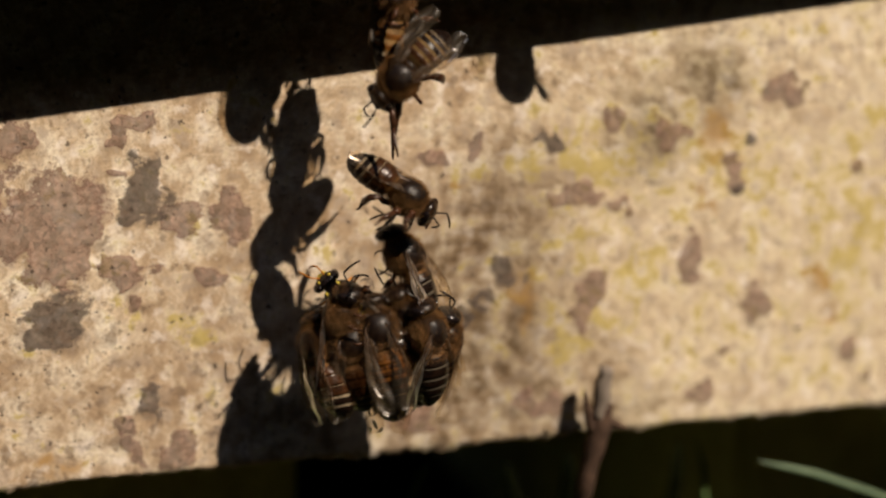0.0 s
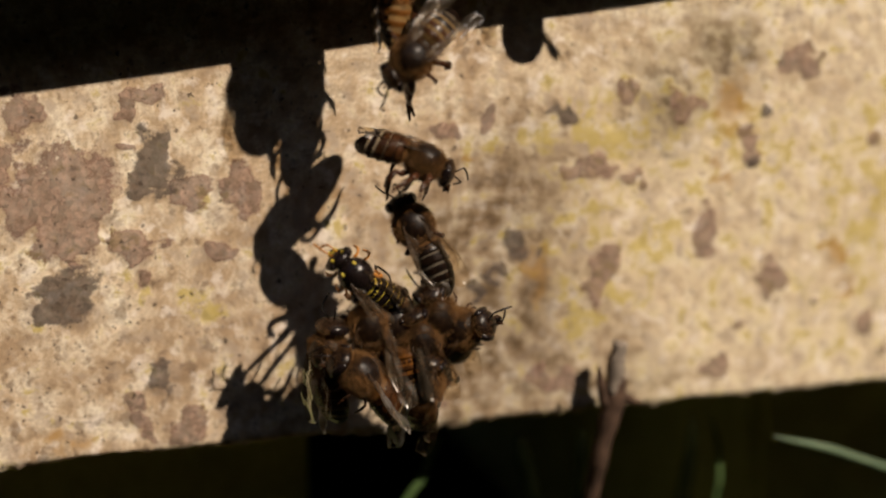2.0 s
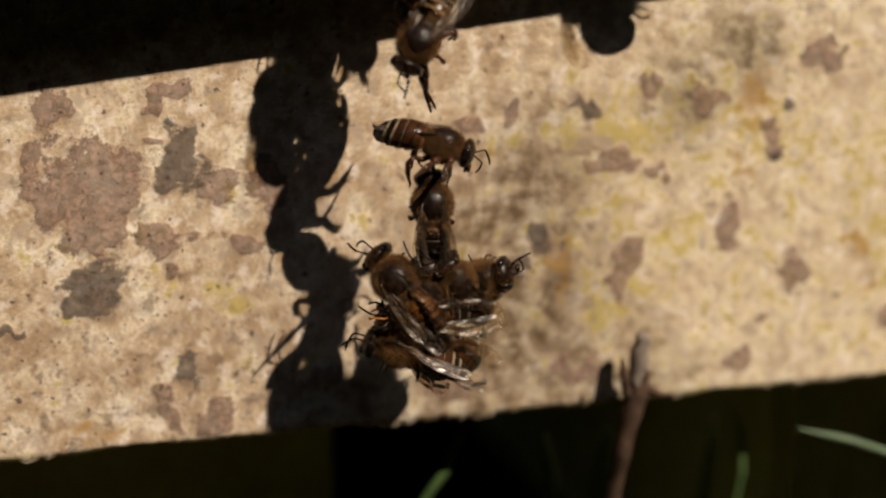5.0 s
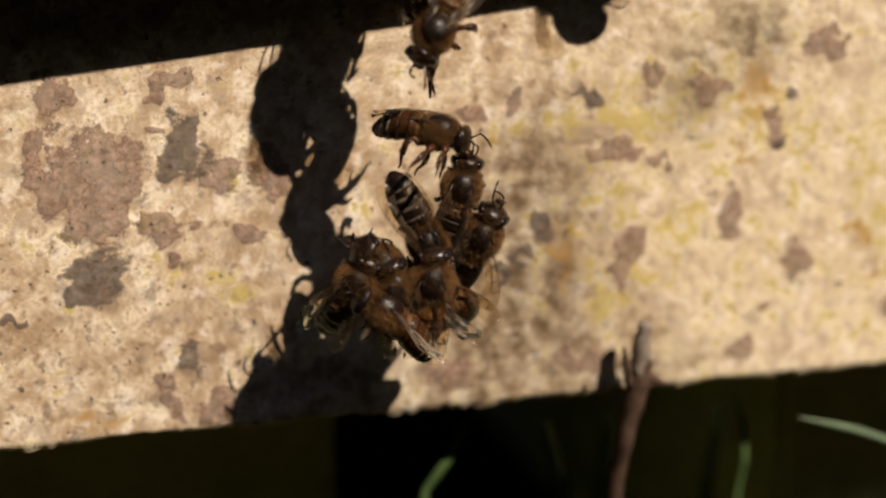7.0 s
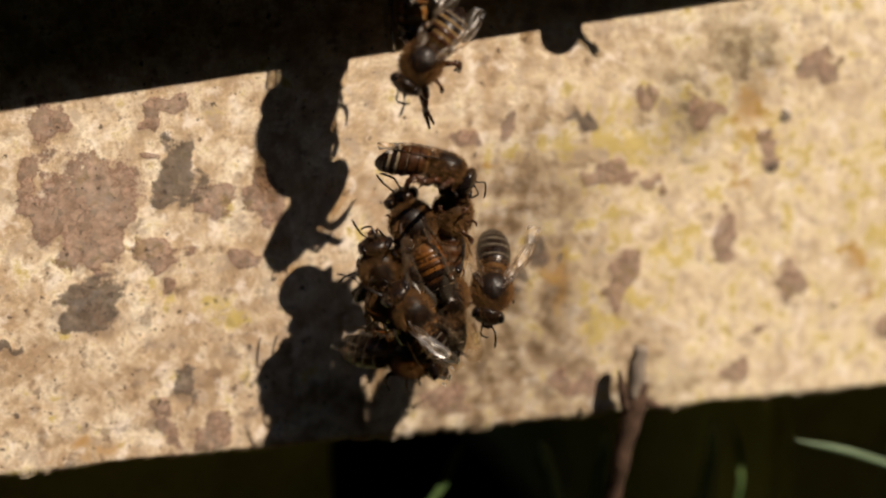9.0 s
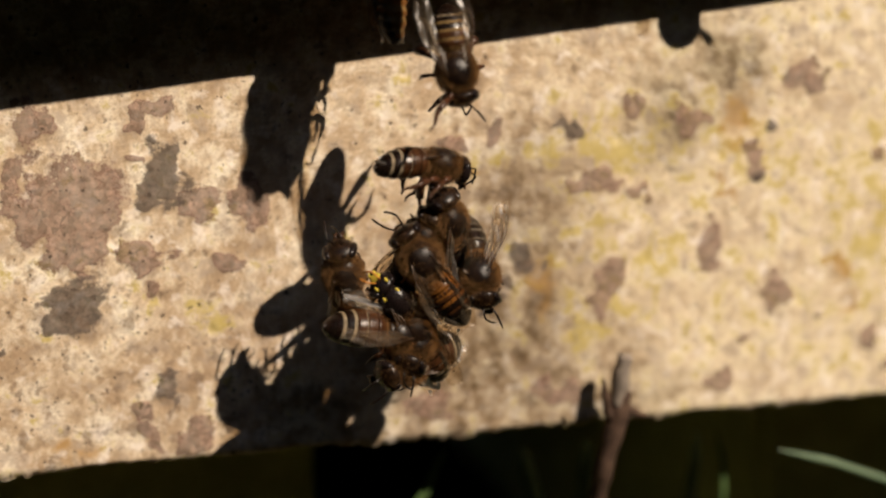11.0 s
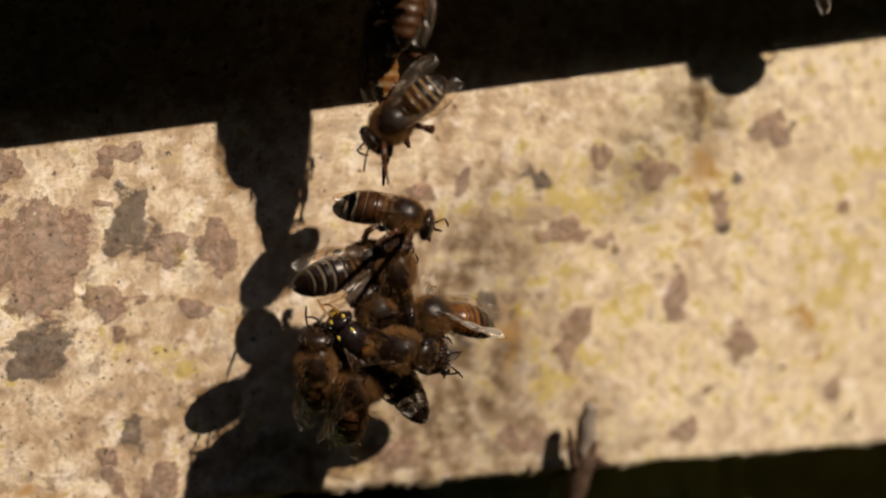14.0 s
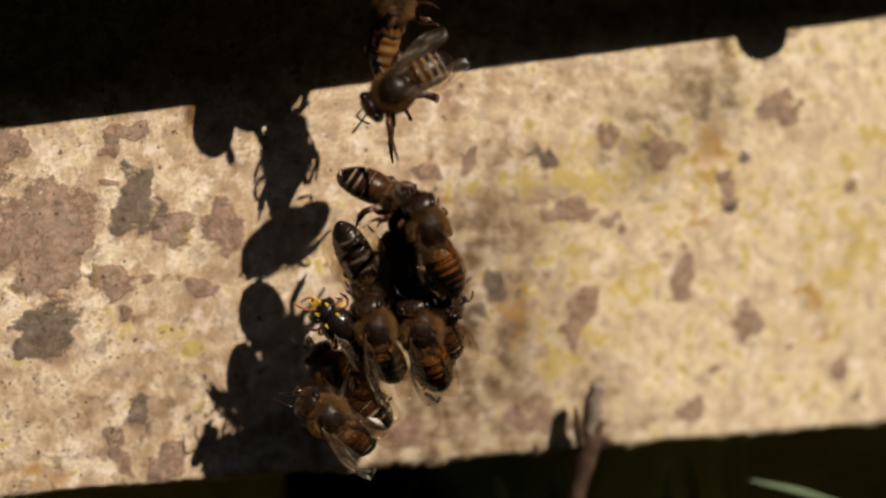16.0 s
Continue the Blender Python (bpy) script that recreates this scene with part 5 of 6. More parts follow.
    walk(edge_bee, keys([
        (0, 19.57, -13.97, 46.32, -104.9, -83.7, 180.0), (1, 19.07, -13.97, 46.56, -103.3, -79.4, 180.0), (2, 18.92, -13.97, 47.27, -103.6, -80.7, -180.0),
        (3, 22.80, -13.77, 48.63, -102.6, -78.7, 180.0), (3.5, 22.12, -13.67, 49.44, -103.6, -82.3, 180.0), (4.5, 24.95, -13.49, 45.78, -92.6, -50.8, 180.0),
        (7, 21.29, -13.59, 45.69, -93.1, -53.2, 180.0), (8, 16.85, -13.79, 47.95, -93.1, -53.2, 180.0), (8.5, 17.45, -13.79, 47.49, -92.2, -50.9, 180.0),
        (9, 21.07, -13.77, 47.80, -103.8, -84.4, 180.0), (11.5, 39.83, -12.47, 48.13, -103.3, -79.2, 180.0), (12.5, 42.80, -12.27, 48.74, -105.1, -83.5, 180.0),
        (13.5, 47.04, -12.28, 49.62, -100.6, -65.6, -180.0), (14, 47.84, -11.99, 45.86, -92.5, -42.6, -180.0), (14.5, 46.51, -11.99, 45.58, -89.6, -35.7, -180.0),
        (15, 48.51, -11.79, 45.72, -88.2, -32.8, 180.0), (16, 50.40, -11.68, 48.77, -96.8, -56.1, 180.0)]))
    walk(edge_walker, keys([
        (0, 33.63, -13.65, 60.84, 90.0, -36.9, 0.0), (2, 30.39, -13.94, 56.50, 90.0, -40.8, 0.0), (2.5, 30.88, -13.89, 56.50, 90.0, -39.5, 0.0),
        (4.5, 35.95, -13.45, 56.50, 90.0, -32.1, -0.0), (7, 30.05, -13.97, 56.50, 90.0, -39.8, 0.0), (8, 27.61, -14.18, 56.50, 90.0, -41.1, -0.0),
        (9, 29.38, -14.03, 58.85, 90.0, -38.7, 0.0), (12, 39.61, -13.12, 61.82, 90.0, -34.3, 0.0), (16, 44.93, -12.65, 61.83, 90.0, -35.5, -0.0)]))
    walk(root_bee, keys([
        (0, -9.10, -20.47, 50.57, -105.1, -84.6, 180.0), (2.5, -9.87, -20.47, 44.69, -104.4, -84.8, 180.0), (3.5, -9.65, -20.47, 45.35, -104.3, -84.8, 180.0),
        (4.5, -10.24, -20.47, 42.12, -103.9, -84.9, 180.0), (7, -10.50, -20.47, 39.98, -103.7, -85.1, 180.0), (8, -12.67, -20.47, 40.52, -103.8, -85.2, 180.0),
        (8.5, -12.84, -20.47, 41.07, -103.8, -85.3, 180.0), (9, -9.16, -20.47, 40.56, -104.0, -85.1, 180.0), (11.5, -8.93, -20.47, 44.41, -104.6, -84.2, 180.0),
        (12, -9.03, -20.47, 47.52, -104.9, -83.8, 180.0), (12.5, -10.63, -20.47, 48.57, -105.1, -83.7, 180.0), (13.5, -8.93, -20.47, 48.10, -105.6, -83.5, 180.0),
        (14.5, -8.03, -20.47, 48.75, -105.3, -83.5, 180.0), (15.5, -12.93, -20.47, 50.74, -105.3, -83.9, 180.0), (16, -12.16, -20.47, 50.59, -105.3, -84.0, 180.0)]))
    walk(root_holder, keys([
        (0, -8.30, -17.14, 49.75, -16.4, -88.6, 180.0), (2.5, -6.98, -17.13, 45.79, -15.7, -88.7, 180.0), (3.5, -6.76, -17.13, 46.47, -15.6, -88.6, 180.0),
        (4.5, -6.90, -17.13, 47.26, -15.3, -88.7, 180.0), (7, -5.39, -17.13, 47.08, -15.1, -88.7, 180.0), (8, -6.98, -17.13, 46.23, -15.1, -88.8, 180.0),
        (9, -6.71, -17.13, 48.12, -15.4, -89.0, 180.0), (11.5, -7.08, -17.13, 47.63, -15.9, -88.1, 180.0), (12, -7.24, -17.13, 48.07, -16.1, -87.7, 180.0),
        (12.5, -6.77, -17.14, 49.10, -16.2, -87.5, 180.0), (13.5, -7.43, -17.14, 51.35, -16.7, -87.5, 180.0), (14.5, -8.28, -17.14, 50.02, -16.5, -87.6, 180.0),
        (15.5, -6.42, -17.14, 49.20, -16.4, -87.6, 180.0), (16, -6.31, -17.14, 49.06, -16.5, -87.7, 180.0)]))
    walk(flyer, keys([
        (0, 290.00, -260.00, 300.00, -176.0, -35.0, -92.0), (2.6, 290.00, -260.00, 300.00, -176.0, -35.0, -92.0), (2.8, 167.13, -150.00, 228.04, -176.0, -35.0, -92.0),
        (2.9, 154.06, -150.00, 215.47, -176.0, -40.0, -88.0), (3, 143.33, -150.00, 201.71, -176.0, -35.0, -92.0), (3.1, 130.74, -150.00, 209.03, 179.0, -55.0, -89.0),
        (3.2, 122.26, -150.00, 223.07, 170.0, -58.0, -80.0), (3.4, 144.86, -200.00, 315.39, 160.0, -60.0, -75.0), (4.6, 290.00, -260.00, 300.00, -170.0, -50.0, -95.0),
        (8.2, 290.00, -260.00, 300.00, -170.0, -50.0, -95.0), (8.4, 324.49, -420.00, 560.91, -170.0, -50.0, -95.0), (8.6, 315.54, -420.00, 550.45, -176.0, -45.0, -92.0),
        (8.8, 363.27, -420.00, 580.15, -176.0, -45.0, -92.0), (9.4, 290.00, -260.00, 300.00, -176.0, -45.0, -92.0), (14, 290.00, -260.00, 300.00, -176.0, -45.0, -92.0),
        (14.3, 347.87, -420.00, 534.20, 160.0, -45.0, -80.0), (14.4, 330.05, -420.00, 539.45, 160.0, -40.0, -80.0), (14.5, 243.72, -330.00, 429.54, 150.0, -50.0, -70.0),
        (14.6, 216.93, -330.00, 459.69, 150.0, -50.0, -70.0), (15, 290.00, -260.00, 300.00, 150.0, -50.0, -70.0), (16, 290.00, -260.00, 300.00, 150.0, -50.0, -70.0)]))
    walk(GRIPS[holder.name][0], keys([
        (0, 3.10, 0.75, -1.25, 0.0, 27.3, 35.7), (0.5, 3.10, 0.75, -1.25, 0.0, 39.6, -0.1), (1, 3.10, 0.75, -1.25, 0.0, 62.0, 8.9),
        (1.5, 3.10, 0.75, -1.25, 0.0, 56.6, 24.0), (2, 3.10, 0.75, -1.25, 0.0, 57.4, 44.1), (2.5, 3.10, 0.75, -1.25, 0.0, 33.6, 41.9),
        (3, 3.10, 0.75, -1.25, 0.0, 54.8, 3.3), (3.5, 3.10, 0.75, -1.25, 0.0, 54.1, -34.2), (4, 3.10, 0.75, -1.25, 0.0, 56.2, 3.4),
        (4.5, 3.10, 0.75, -1.25, 0.0, 48.9, 40.9), (7, 3.10, 0.75, -1.25, 0.0, 53.0, 23.1), (7.5, 3.10, 0.75, -1.25, 0.0, 60.0, 6.2),
        (8, 3.10, 0.75, -1.25, 0.0, 32.1, 72.6), (8.5, 3.10, 0.75, -1.25, 0.0, 43.7, 59.1), (9, 3.10, 0.75, -1.25, 0.0, 54.9, 54.5),
        (10.25, 3.10, 0.75, -1.25, -1.9, 53.2, -13.4), (11.5, 3.10, 0.75, -1.25, 0.0, 51.4, -78.2), (11.75, 3.10, 0.75, -1.25, 0.4, 51.0, -15.0),
        (12, 3.10, 0.75, -1.25, 0.0, 50.6, 47.6), (12.5, 3.10, 0.75, -1.25, 0.0, 50.0, 47.2), (12.75, 3.10, 0.75, -1.25, -12.6, 22.9, -4.1),
        (13, 3.10, 0.75, -1.25, 0.0, -3.2, -45.6), (13.25, 3.10, 0.75, -1.25, -9.7, 20.3, -7.5), (13.5, 3.10, 0.75, -1.25, 0.0, 44.3, 37.4),
        (14, 3.10, 0.75, -1.25, 0.0, 47.3, 35.0), (14.5, 3.10, 0.75, -1.25, 0.0, 70.3, 11.7), (15, 3.10, 0.75, -1.25, 0.0, 48.6, 67.2),
        (15.5, 3.10, 0.75, -1.25, 0.0, 32.9, 61.1), (16, 3.10, 0.75, -1.25, 0.0, 40.6, 53.9)]))
    walk(GRIPS[holder.name][1], keys([
        (0, 3.10, -0.75, -1.25, 0.0, -16.9, 51.4), (0.5, 3.10, -0.75, -1.25, 0.0, -47.4, 24.0), (0.75, 3.10, -0.75, -1.25, -3.1, 7.2, 29.6),
        (1, 3.10, -0.75, -1.25, 0.0, 61.9, 36.0), (1.5, 3.10, -0.75, -1.25, 0.0, 53.6, 44.8), (2, 3.10, -0.75, -1.25, 0.0, 50.1, 61.5),
        (2.5, 3.10, -0.75, -1.25, 0.0, -20.7, 58.3), (2.75, 3.10, -0.75, -1.25, 5.8, 17.9, 44.4), (3, 3.10, -0.75, -1.25, 0.0, 56.6, 26.8),
        (3.25, 3.10, -0.75, -1.25, -7.0, 8.6, 10.3), (3.5, 3.10, -0.75, -1.25, 0.0, -39.2, -4.1), (3.75, 3.10, -0.75, -1.25, -7.4, 9.2, 10.8),
        (4, 3.10, -0.75, -1.25, 0.0, 57.7, 28.1), (4.5, 3.10, -0.75, -1.25, 0.0, 38.8, 55.9), (7, 3.10, -0.75, -1.25, 0.0, 49.6, 43.1),
        (7.5, 3.10, -0.75, -1.25, 0.0, 60.5, 33.0), (7.75, 3.10, -0.75, -1.25, 7.3, 32.0, 60.9), (8, 3.10, -0.75, -1.25, 0.0, 3.9, 81.1),
        (8.5, 3.10, -0.75, -1.25, 0.0, -25.4, 74.2), (9, 3.10, -0.75, -1.25, 0.0, 44.2, 68.2), (9.83, 3.10, -0.75, -1.25, -38.9, 13.6, 16.6),
        (10.67, 3.10, -0.75, -1.25, -45.5, -31.1, -13.9), (11.5, 3.10, -0.75, -1.25, 0.0, -67.7, -82.5), (11.67, 3.10, -0.75, -1.25, -18.0, -58.7, -17.3),
        (11.83, 3.10, -0.75, -1.25, -13.6, -47.0, 28.2), (12, 3.10, -0.75, -1.25, 0.0, -40.1, 67.8), (12.5, 3.10, -0.75, -1.25, 0.0, -39.9, 67.2),
        (12.75, 3.10, -0.75, -1.25, 3.2, -34.5, 13.5), (13, 3.10, -0.75, -1.25, 0.0, -29.2, -36.6), (13.25, 3.10, -0.75, -1.25, 2.1, -33.2, 9.4),
        (13.5, 3.10, -0.75, -1.25, 0.0, -37.2, 57.8), (14, 3.10, -0.75, -1.25, 0.0, -40.5, 57.3), (14.25, 3.10, -0.75, -1.25, 3.7, 15.1, 51.5),
        (14.5, 3.10, -0.75, -1.25, 0.0, 70.8, 43.8), (15, 3.10, -0.75, -1.25, 0.0, 36.8, 76.3), (15.5, 3.10, -0.75, -1.25, 0.0, -11.2, 72.6),
        (16, 3.10, -0.75, -1.25, 0.0, -25.5, 69.2)]))
    walk(GRIPS[link.name][0], keys([
        (0, 3.10, 0.75, -1.25, 0.0, 67.8, 63.6), (0.5, 3.10, 0.75, -1.25, 0.0, 79.3, 77.8), (1, 3.10, 0.75, -1.25, 0.0, 39.6, 78.2),
        (1.5, 3.10, 0.75, -1.25, 0.0, 49.9, 71.4), (2, 3.10, 0.75, -1.25, 0.0, 48.9, 82.5), (2.17, 3.10, 0.75, -1.25, 7.7, 52.7, 39.6),
        (2.33, 3.10, 0.75, -1.25, 9.0, 58.8, -8.2), (2.5, 3.10, 0.75, -1.25, 0.0, 63.1, -65.0), (2.67, 3.10, 0.75, -1.25, -4.0, 64.3, -14.1),
        (2.83, 3.10, 0.75, -1.25, -4.4, 66.5, 40.1), (3, 3.10, 0.75, -1.25, 0.0, 67.8, 98.7), (3.5, 3.10, 0.75, -1.25, 0.0, 57.3, 110.0),
        (4, 3.10, 0.75, -1.25, 0.0, 38.4, 91.0), (4.5, 3.10, 0.75, -1.25, 0.0, 46.1, 85.4), (7, 3.10, 0.75, -1.25, 0.0, 56.3, 105.5),
        (7.5, 3.10, 0.75, -1.25, 0.0, 45.2, 88.1), (7.67, 3.10, 0.75, -1.25, 11.5, 49.5, 40.7), (7.83, 3.10, 0.75, -1.25, 14.3, 58.3, -13.1),
        (8, 3.10, 0.75, -1.25, 0.0, 64.0, -81.6), (8.17, 3.10, 0.75, -1.25, 20.8, 55.2, -6.1), (8.33, 3.10, 0.75, -1.25, 15.8, 42.0, 47.5),
        (8.5, 3.10, 0.75, -1.25, 0.0, 36.1, 94.9), (9, 3.10, 0.75, -1.25, 0.0, 34.3, 90.3), (11.5, 3.10, 0.75, -1.25, 0.0, 47.5, 64.8),
        (12, 3.10, 0.75, -1.25, 0.0, 51.6, 120.1), (12.5, 3.10, 0.75, -1.25, 0.0, 49.2, 111.9), (12.75, 3.10, 0.75, -1.25, 2.6, 44.1, 153.7),
        (13, 3.10, 0.75, -1.25, 0.0, 39.1, -167.9), (13.25, 3.10, 0.75, -1.25, 13.8, 51.2, 135.6), (13.5, 3.10, 0.75, -1.25, 0.0, 64.9, 57.4),
        (14, 3.10, 0.75, -1.25, 0.0, 68.2, 72.7), (14.5, 3.10, 0.75, -1.25, 0.0, 45.5, 86.7), (15, 3.10, 0.75, -1.25, 0.0, 37.7, 71.6),
        (15.5, 3.10, 0.75, -1.25, 0.0, 68.4, 74.7), (16, 3.10, 0.75, -1.25, 0.0, 62.2, 82.7)]))
    walk(GRIPS[link.name][1], keys([
        (0, 3.10, -0.75, -1.25, 0.0, -37.9, -86.0), (0.5, 3.10, -0.75, -1.25, 0.0, -22.2, -93.5), (1, 3.10, -0.75, -1.25, 0.0, -19.9, -87.2),
        (1.5, 3.10, -0.75, -1.25, 0.0, -9.0, -84.6), (2, 3.10, -0.75, -1.25, 0.0, -9.3, -91.0), (2.5, 3.10, -0.75, -1.25, 0.0, -72.9, -74.1),
        (3, 3.10, -0.75, -1.25, 0.0, -30.5, -99.9), (3.5, 3.10, -0.75, -1.25, 0.0, 5.2, -71.8), (4, 3.10, -0.75, -1.25, 0.0, -13.2, -57.3),
        (4.5, 3.10, -0.75, -1.25, 0.0, -8.9, -92.5), (7, 3.10, -0.75, -1.25, 0.0, -3.2, -80.0), (7.5, 3.10, -0.75, -1.25, 0.0, -9.4, -94.3),
        (8, 3.10, -0.75, -1.25, 0.0, -71.1, -96.3), (8.5, 3.10, -0.75, -1.25, 0.0, -17.3, -99.5), (9, 3.10, -0.75, -1.25, 0.0, -22.4, -96.4),
        (11.5, 3.10, -0.75, -1.25, 0.0, 1.9, -133.7), (12, 3.10, -0.75, -1.25, 0.0, -6.2, -86.2), (12.5, 3.10, -0.75, -1.25, 0.0, -11.2, -71.5),
        (12.75, 3.10, -0.75, -1.25, 13.3, 15.1, -118.8), (13, 3.10, -0.75, -1.25, 0.0, 42.1, -173.3), (13.25, 3.10, -0.75, -1.25, 16.2, 4.7, -126.3),
        (13.5, 3.10, -0.75, -1.25, 0.0, -32.3, -82.1), (14, 3.10, -0.75, -1.25, 0.0, -32.7, -89.6), (14.5, 3.10, -0.75, -1.25, 0.0, -15.8, -93.6),
        (15, 3.10, -0.75, -1.25, 0.0, -22.9, -82.0), (15.5, 3.10, -0.75, -1.25, 0.0, -37.1, -90.7), (16, 3.10, -0.75, -1.25, 0.0, -41.4, -93.4)]))
    walk(GRIPS[link.name][2], keys([
        (0, 2.00, 1.00, -1.50, 0.0, 80.8, 101.5), (0.5, 2.00, 1.00, -1.50, 0.0, 78.8, 165.1), (0.75, 2.00, 1.00, -1.50, -11.1, 62.5, 119.8),
        (1, 2.00, 1.00, -1.50, 0.0, 47.1, 94.3), (1.5, 2.00, 1.00, -1.50, 0.0, 57.6, 90.7), (2, 2.00, 1.00, -1.50, 0.0, 54.7, 103.7),
        (2.17, 2.00, 1.00, -1.50, 1.1, 54.3, 159.6), (2.33, 2.00, 1.00, -1.50, 1.1, 53.4, -145.4), (2.5, 2.00, 1.00, -1.50, 0.0, 53.0, -91.3),
        (2.75, 2.00, 1.00, -1.50, 10.0, 60.5, -146.2), (3, 2.00, 1.00, -1.50, 0.0, 68.8, 141.4), (3.5, 2.00, 1.00, -1.50, 0.0, 49.8, 132.4),
        (4, 2.00, 1.00, -1.50, 0.0, 36.2, 109.9), (4.5, 2.00, 1.00, -1.50, 0.0, 47.2, 105.7), (7, 2.00, 1.00, -1.50, 0.0, 55.8, 132.2),
        (7.5, 2.00, 1.00, -1.50, 0.0, 47.5, 108.4), (7.67, 2.00, 1.00, -1.50, -2.1, 48.7, 156.0), (7.83, 2.00, 1.00, -1.50, -2.1, 50.5, -155.0),
        (8, 2.00, 1.00, -1.50, 0.0, 51.7, -104.2), (8.25, 2.00, 1.00, -1.50, -7.5, 43.9, 179.0), (8.5, 2.00, 1.00, -1.50, 0.0, 36.7, 112.7),
        (9, 2.00, 1.00, -1.50, 0.0, 38.4, 107.5), (11.5, 2.00, 1.00, -1.50, 0.0, 44.3, 84.9), (12, 2.00, 1.00, -1.50, 0.0, 45.7, 141.4),
        (12.5, 2.00, 1.00, -1.50, 0.0, 45.6, 133.7), (12.75, 2.00, 1.00, -1.50, -2.6, 49.2, -178.3), (13, 2.00, 1.00, -1.50, 0.0, 52.8, -126.4),
        (13.25, 2.00, 1.00, -1.50, 12.4, 60.7, 173.7), (13.5, 2.00, 1.00, -1.50, 0.0, 69.7, 92.1), (14, 2.00, 1.00, -1.50, 0.0, 72.4, 114.4),
        (14.5, 2.00, 1.00, -1.50, 0.0, 49.8, 107.2), (15, 2.00, 1.00, -1.50, 0.0, 46.3, 87.2), (15.5, 2.00, 1.00, -1.50, 0.0, 77.3, 121.0),
        (16, 2.00, 1.00, -1.50, 0.0, 69.1, 116.2)]))
    walk(GRIPS[link.name][3], keys([
        (0, 2.00, -1.00, -1.50, 0.0, -29.8, -100.8), (0.5, 2.00, -1.00, -1.50, 0.0, -17.4, -108.4), (1, 2.00, -1.00, -1.50, 0.0, -14.8, -100.7),
        (1.5, 2.00, -1.00, -1.50, 0.0, -4.8, -97.9), (2, 2.00, -1.00, -1.50, 0.0, -4.9, -104.9), (2.5, 2.00, -1.00, -1.50, 0.0, -64.6, -109.5),
        (3, 2.00, -1.00, -1.50, 0.0, -23.8, -115.3), (3.5, 2.00, -1.00, -1.50, 0.0, -2.4, -85.6), (4, 2.00, -1.00, -1.50, 0.0, -19.2, -71.9),
        (4.5, 2.00, -1.00, -1.50, 0.0, -8.6, -107.4), (7, 2.00, -1.00, -1.50, 0.0, -3.0, -94.8), (7.5, 2.00, -1.00, -1.50, 0.0, -7.4, -109.1),
        (8, 2.00, -1.00, -1.50, 0.0, -60.3, -123.3), (8.5, 2.00, -1.00, -1.50, 0.0, -15.7, -115.3), (9, 2.00, -1.00, -1.50, 0.0, -18.2, -111.4),
        (11.5, 2.00, -1.00, -1.50, 0.0, 0.7, -151.7), (12, 2.00, -1.00, -1.50, 0.0, -9.3, -101.7), (12.5, 2.00, -1.00, -1.50, 0.0, -14.6, -86.6),
        (12.67, 2.00, -1.00, -1.50, 3.6, -17.0, -33.6), (12.83, 2.00, -1.00, -1.50, 3.7, -21.3, 20.3), (13, 2.00, -1.00, -1.50, 0.0, -23.8, 75.7),
        (13.17, 2.00, -1.00, -1.50, -4.6, -26.3, 19.4), (13.33, 2.00, -1.00, -1.50, -4.9, -31.1, -38.8), (13.5, 2.00, -1.00, -1.50, 0.0, -33.8, -99.6),
        (14, 2.00, -1.00, -1.50, 0.0, -30.1, -106.5), (14.5, 2.00, -1.00, -1.50, 0.0, -11.9, -108.2), (15, 2.00, -1.00, -1.50, 0.0, -18.0, -96.3),
        (15.5, 2.00, -1.00, -1.50, 0.0, -29.6, -105.8), (16, 2.00, -1.00, -1.50, 0.0, -34.5, -109.7)]))
    walk(mid_bee, keys([
        (0, -15.09, -12.96, -2.71, 35.6, -73.1, -50.8), (0.25, -14.54, -13.36, -4.61, 68.8, -76.5, -40.4), (0.5, -13.98, -13.76, -6.51, 111.7, -80.8, -40.1),
        (1, -10.98, -14.78, -8.40, -108.4, -57.5, -166.3), (1.5, -11.48, -14.77, -8.26, -108.4, -57.4, -166.1), (2, -12.82, -14.46, -6.71, -155.8, -82.1, -129.2),
        (2.5, -11.86, -15.22, -1.73, -163.5, -74.2, -120.5), (3, -15.82, -14.55, -6.55, -55.8, -82.4, 131.5), (3.5, -13.17, -14.51, -6.01, -139.5, -77.6, -143.4),
        (4, -9.53, -15.25, -6.62, -98.2, -47.6, -171.4), (4.5, -7.52, -14.18, -3.74, -119.2, -61.2, -156.0), (7, -18.80, -14.38, -3.08, 100.3, -55.2, -37.7),
        (7.5, -12.49, -14.37, 5.37, 162.5, -69.3, -90.3), (8, -14.95, -15.13, 6.12, -150.9, -70.3, -130.2), (8.5, -12.99, -14.22, 8.62, 132.6, -73.6, -62.0),
        (9, -5.89, -14.36, -3.09, -157.8, -78.9, -126.0), (11.5, -10.81, -14.64, 5.72, 97.8, -58.6, -33.4), (12, -14.83, -14.25, 1.74, -163.9, -74.9, -120.9),
        (12.5, -12.71, -15.09, 0.25, -102.7, -46.1, -168.1), (13, -11.65, -14.45, -2.73, -143.0, -73.9, -140.6), (13.5, -9.05, -12.98, 10.91, 29.2, -36.4, 49.6),
        (14, -11.92, -14.70, 8.98, 67.1, -15.3, 17.1), (14.25, -10.77, -14.97, 7.69, 87.4, 19.8, 10.1), (14.5, -9.61, -15.24, 6.39, 113.9, 55.0, 19.3),
        (15, -11.15, -15.58, 5.76, 126.5, 64.8, 27.2), (15.5, -10.05, -14.57, 5.98, 129.9, 58.9, 33.2), (16, -10.91, -15.05, 5.62, 128.6, 59.3, 31.8)]))
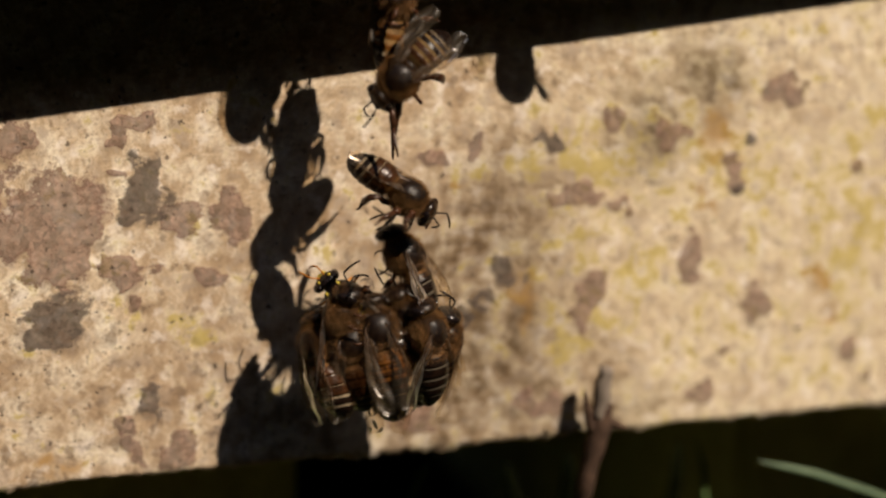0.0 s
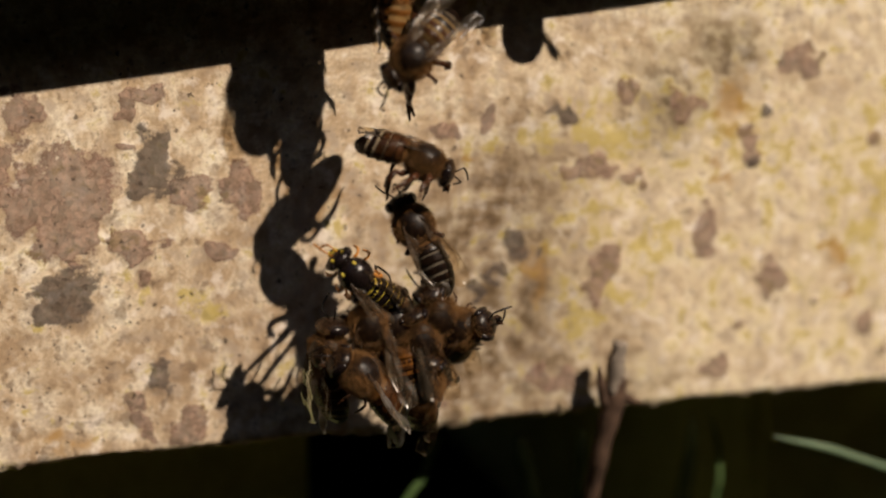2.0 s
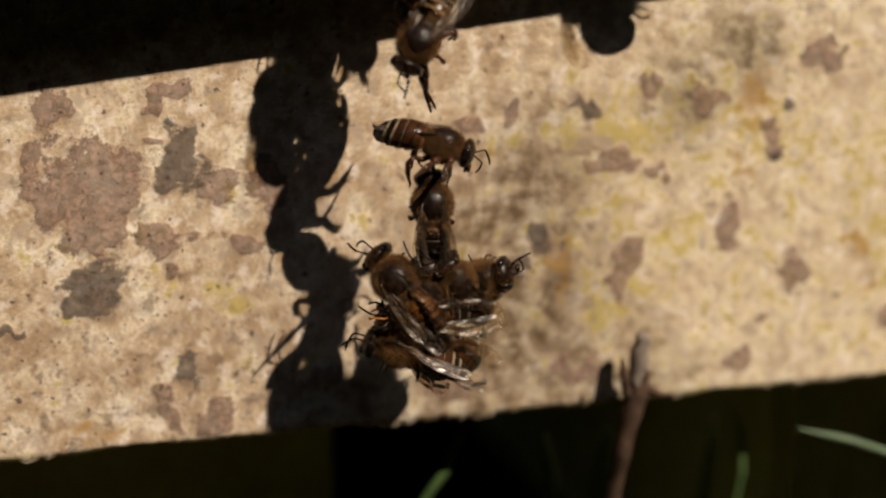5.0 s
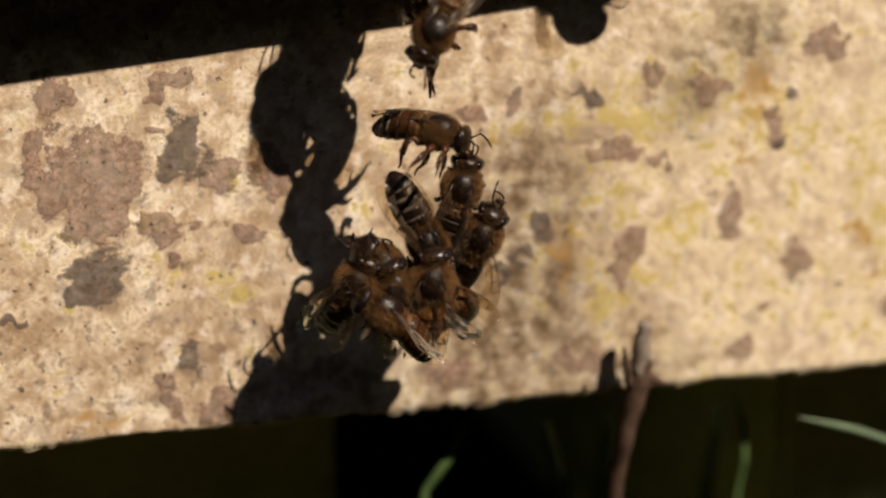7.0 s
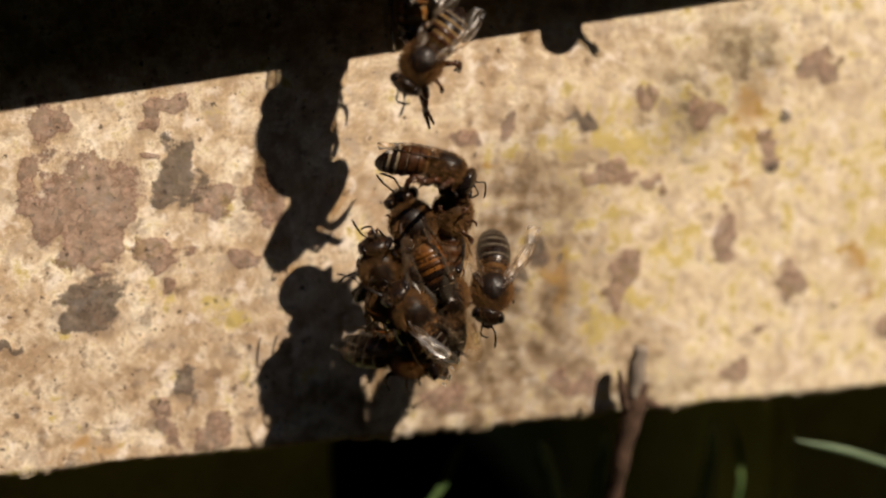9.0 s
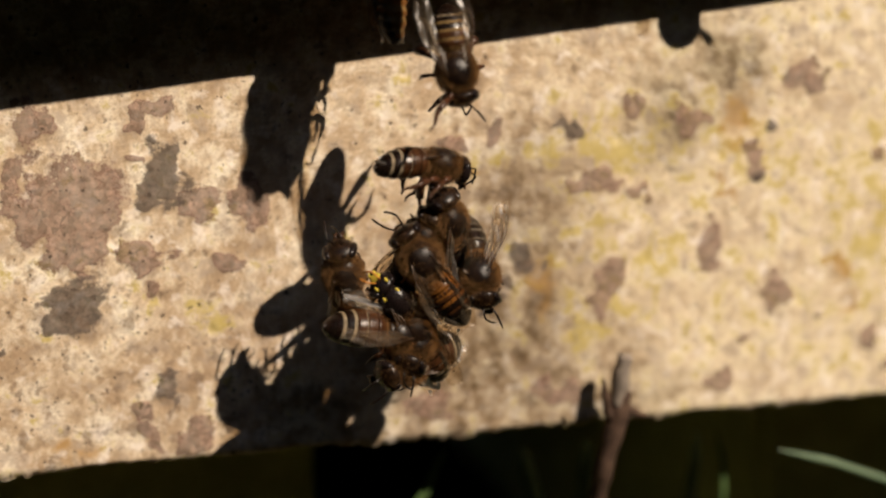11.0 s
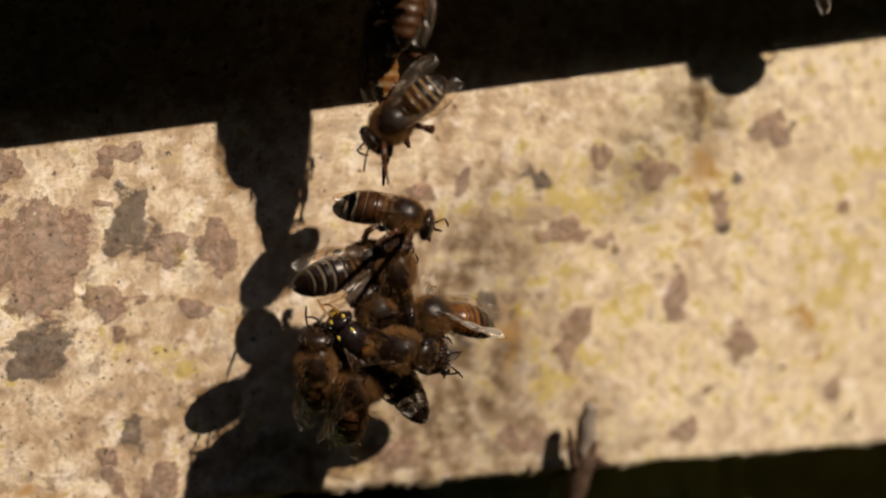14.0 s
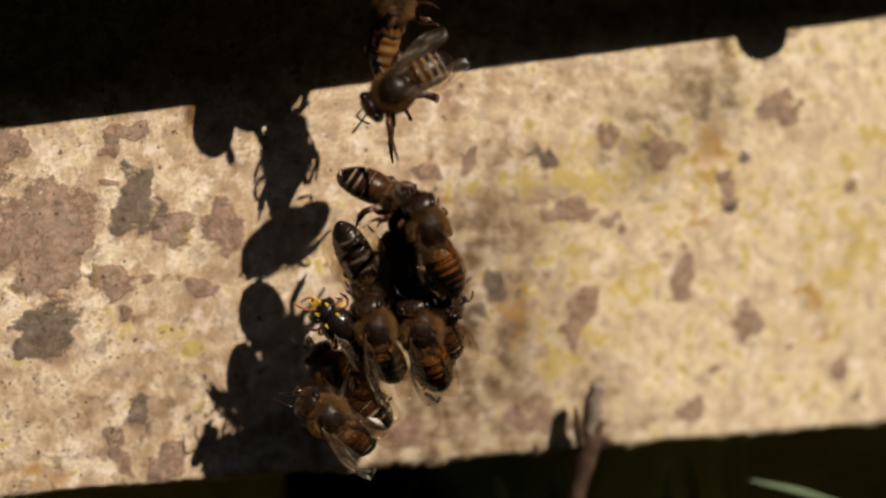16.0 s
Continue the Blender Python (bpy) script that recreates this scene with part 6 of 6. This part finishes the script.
    walk(deep_bee, keys([
        (0, -8.75, -13.77, -8.71, 154.2, -76.1, -82.7), (0.5, -8.76, -14.21, -8.75, 123.1, -79.6, -51.8), (1, -7.12, -14.72, -2.92, -108.5, -59.2, -167.1),
        (1.5, -7.04, -14.62, -3.14, -121.4, -65.9, -156.9), (2, -7.07, -14.94, -13.99, 140.1, -69.0, -71.4), (2.5, -8.84, -14.14, -5.79, 126.2, -79.2, -54.6),
        (3, -7.77, -15.51, -6.93, 95.6, -53.0, -33.5), (3.5, -11.96, -11.92, -9.04, 85.0, -24.7, -35.8), (3.75, -9.75, -13.31, -4.02, 143.5, -75.3, -70.9),
        (4, -7.55, -14.70, 1.01, -95.0, -40.3, -170.7), (4.5, -6.78, -14.24, -9.87, -91.7, -31.7, -167.8), (7, -6.73, -14.69, -3.87, -100.2, -41.9, -163.7),
        (7.5, -10.51, -14.89, -3.77, -143.2, -80.5, -140.0), (8, -8.21, -14.12, -2.34, 118.8, -65.6, -51.9), (8.5, -9.20, -14.51, -1.88, -129.5, -71.7, -150.3),
        (9, -9.57, -14.98, 0.24, -119.0, -70.6, -160.5), (11.5, -7.32, -14.69, -6.31, -117.3, -58.2, -157.5), (12, -8.28, -14.40, -3.73, 141.9, -70.8, -72.4),
        (12.5, -6.24, -14.60, -1.27, -121.1, -65.0, -158.2), (13, -6.41, -15.43, -7.09, -94.9, -26.8, -162.2), (13.5, -6.40, -14.56, 1.53, -179.2, -70.7, -107.6),
        (14, -11.68, -14.98, -6.70, 138.5, -73.4, -68.9), (14.5, -9.27, -15.06, -6.26, -129.0, -69.5, -152.4), (15, -11.45, -14.99, -6.27, -136.4, -76.8, -147.4),
        (15.5, -12.42, -15.16, -8.74, -119.8, -66.7, -160.0), (16, -11.44, -14.78, -6.64, 178.5, -76.4, -105.3)]))
    walk(root_mid, keys([
        (0, -8.74, -18.97, 50.65, -106.3, -89.3, 180.0), (2.5, -8.44, -18.97, 46.74, -105.6, -89.4, 180.0), (3.5, -8.22, -18.97, 47.41, -105.4, -89.4, 180.0),
        (4.5, -8.49, -18.97, 48.21, -105.1, -89.5, 180.0), (7, -7.86, -18.97, 48.06, -104.9, -89.6, 180.0), (8, -9.72, -18.97, 47.23, -104.9, -89.7, 180.0),
        (9, -7.84, -18.97, 49.06, -105.2, -89.7, 180.0), (11.5, -7.99, -18.97, 48.53, -105.8, -88.8, 180.0), (12, -8.14, -18.97, 48.96, -106.0, -88.5, 180.0),
        (12.5, -8.75, -18.97, 50.00, -106.1, -88.3, 180.0), (13.5, -8.19, -18.97, 52.23, -106.6, -88.2, 180.0), (14.5, -8.17, -18.97, 50.88, -106.4, -88.3, 180.0),
        (15.5, -9.74, -18.97, 50.12, -106.3, -88.5, 180.0), (16, -9.30, -18.97, 49.98, -106.4, -88.5, 180.0)]))
    for k, ob in enumerate((upper, holder, link, climber, passer, neck, lefty, amber, outer, low, front, inner, mid_bee, deep_bee, wasp, edge_bee, edge_walker, root_bee, root_holder, root_mid, flyer)):
        fidget(ob, k)


motions()
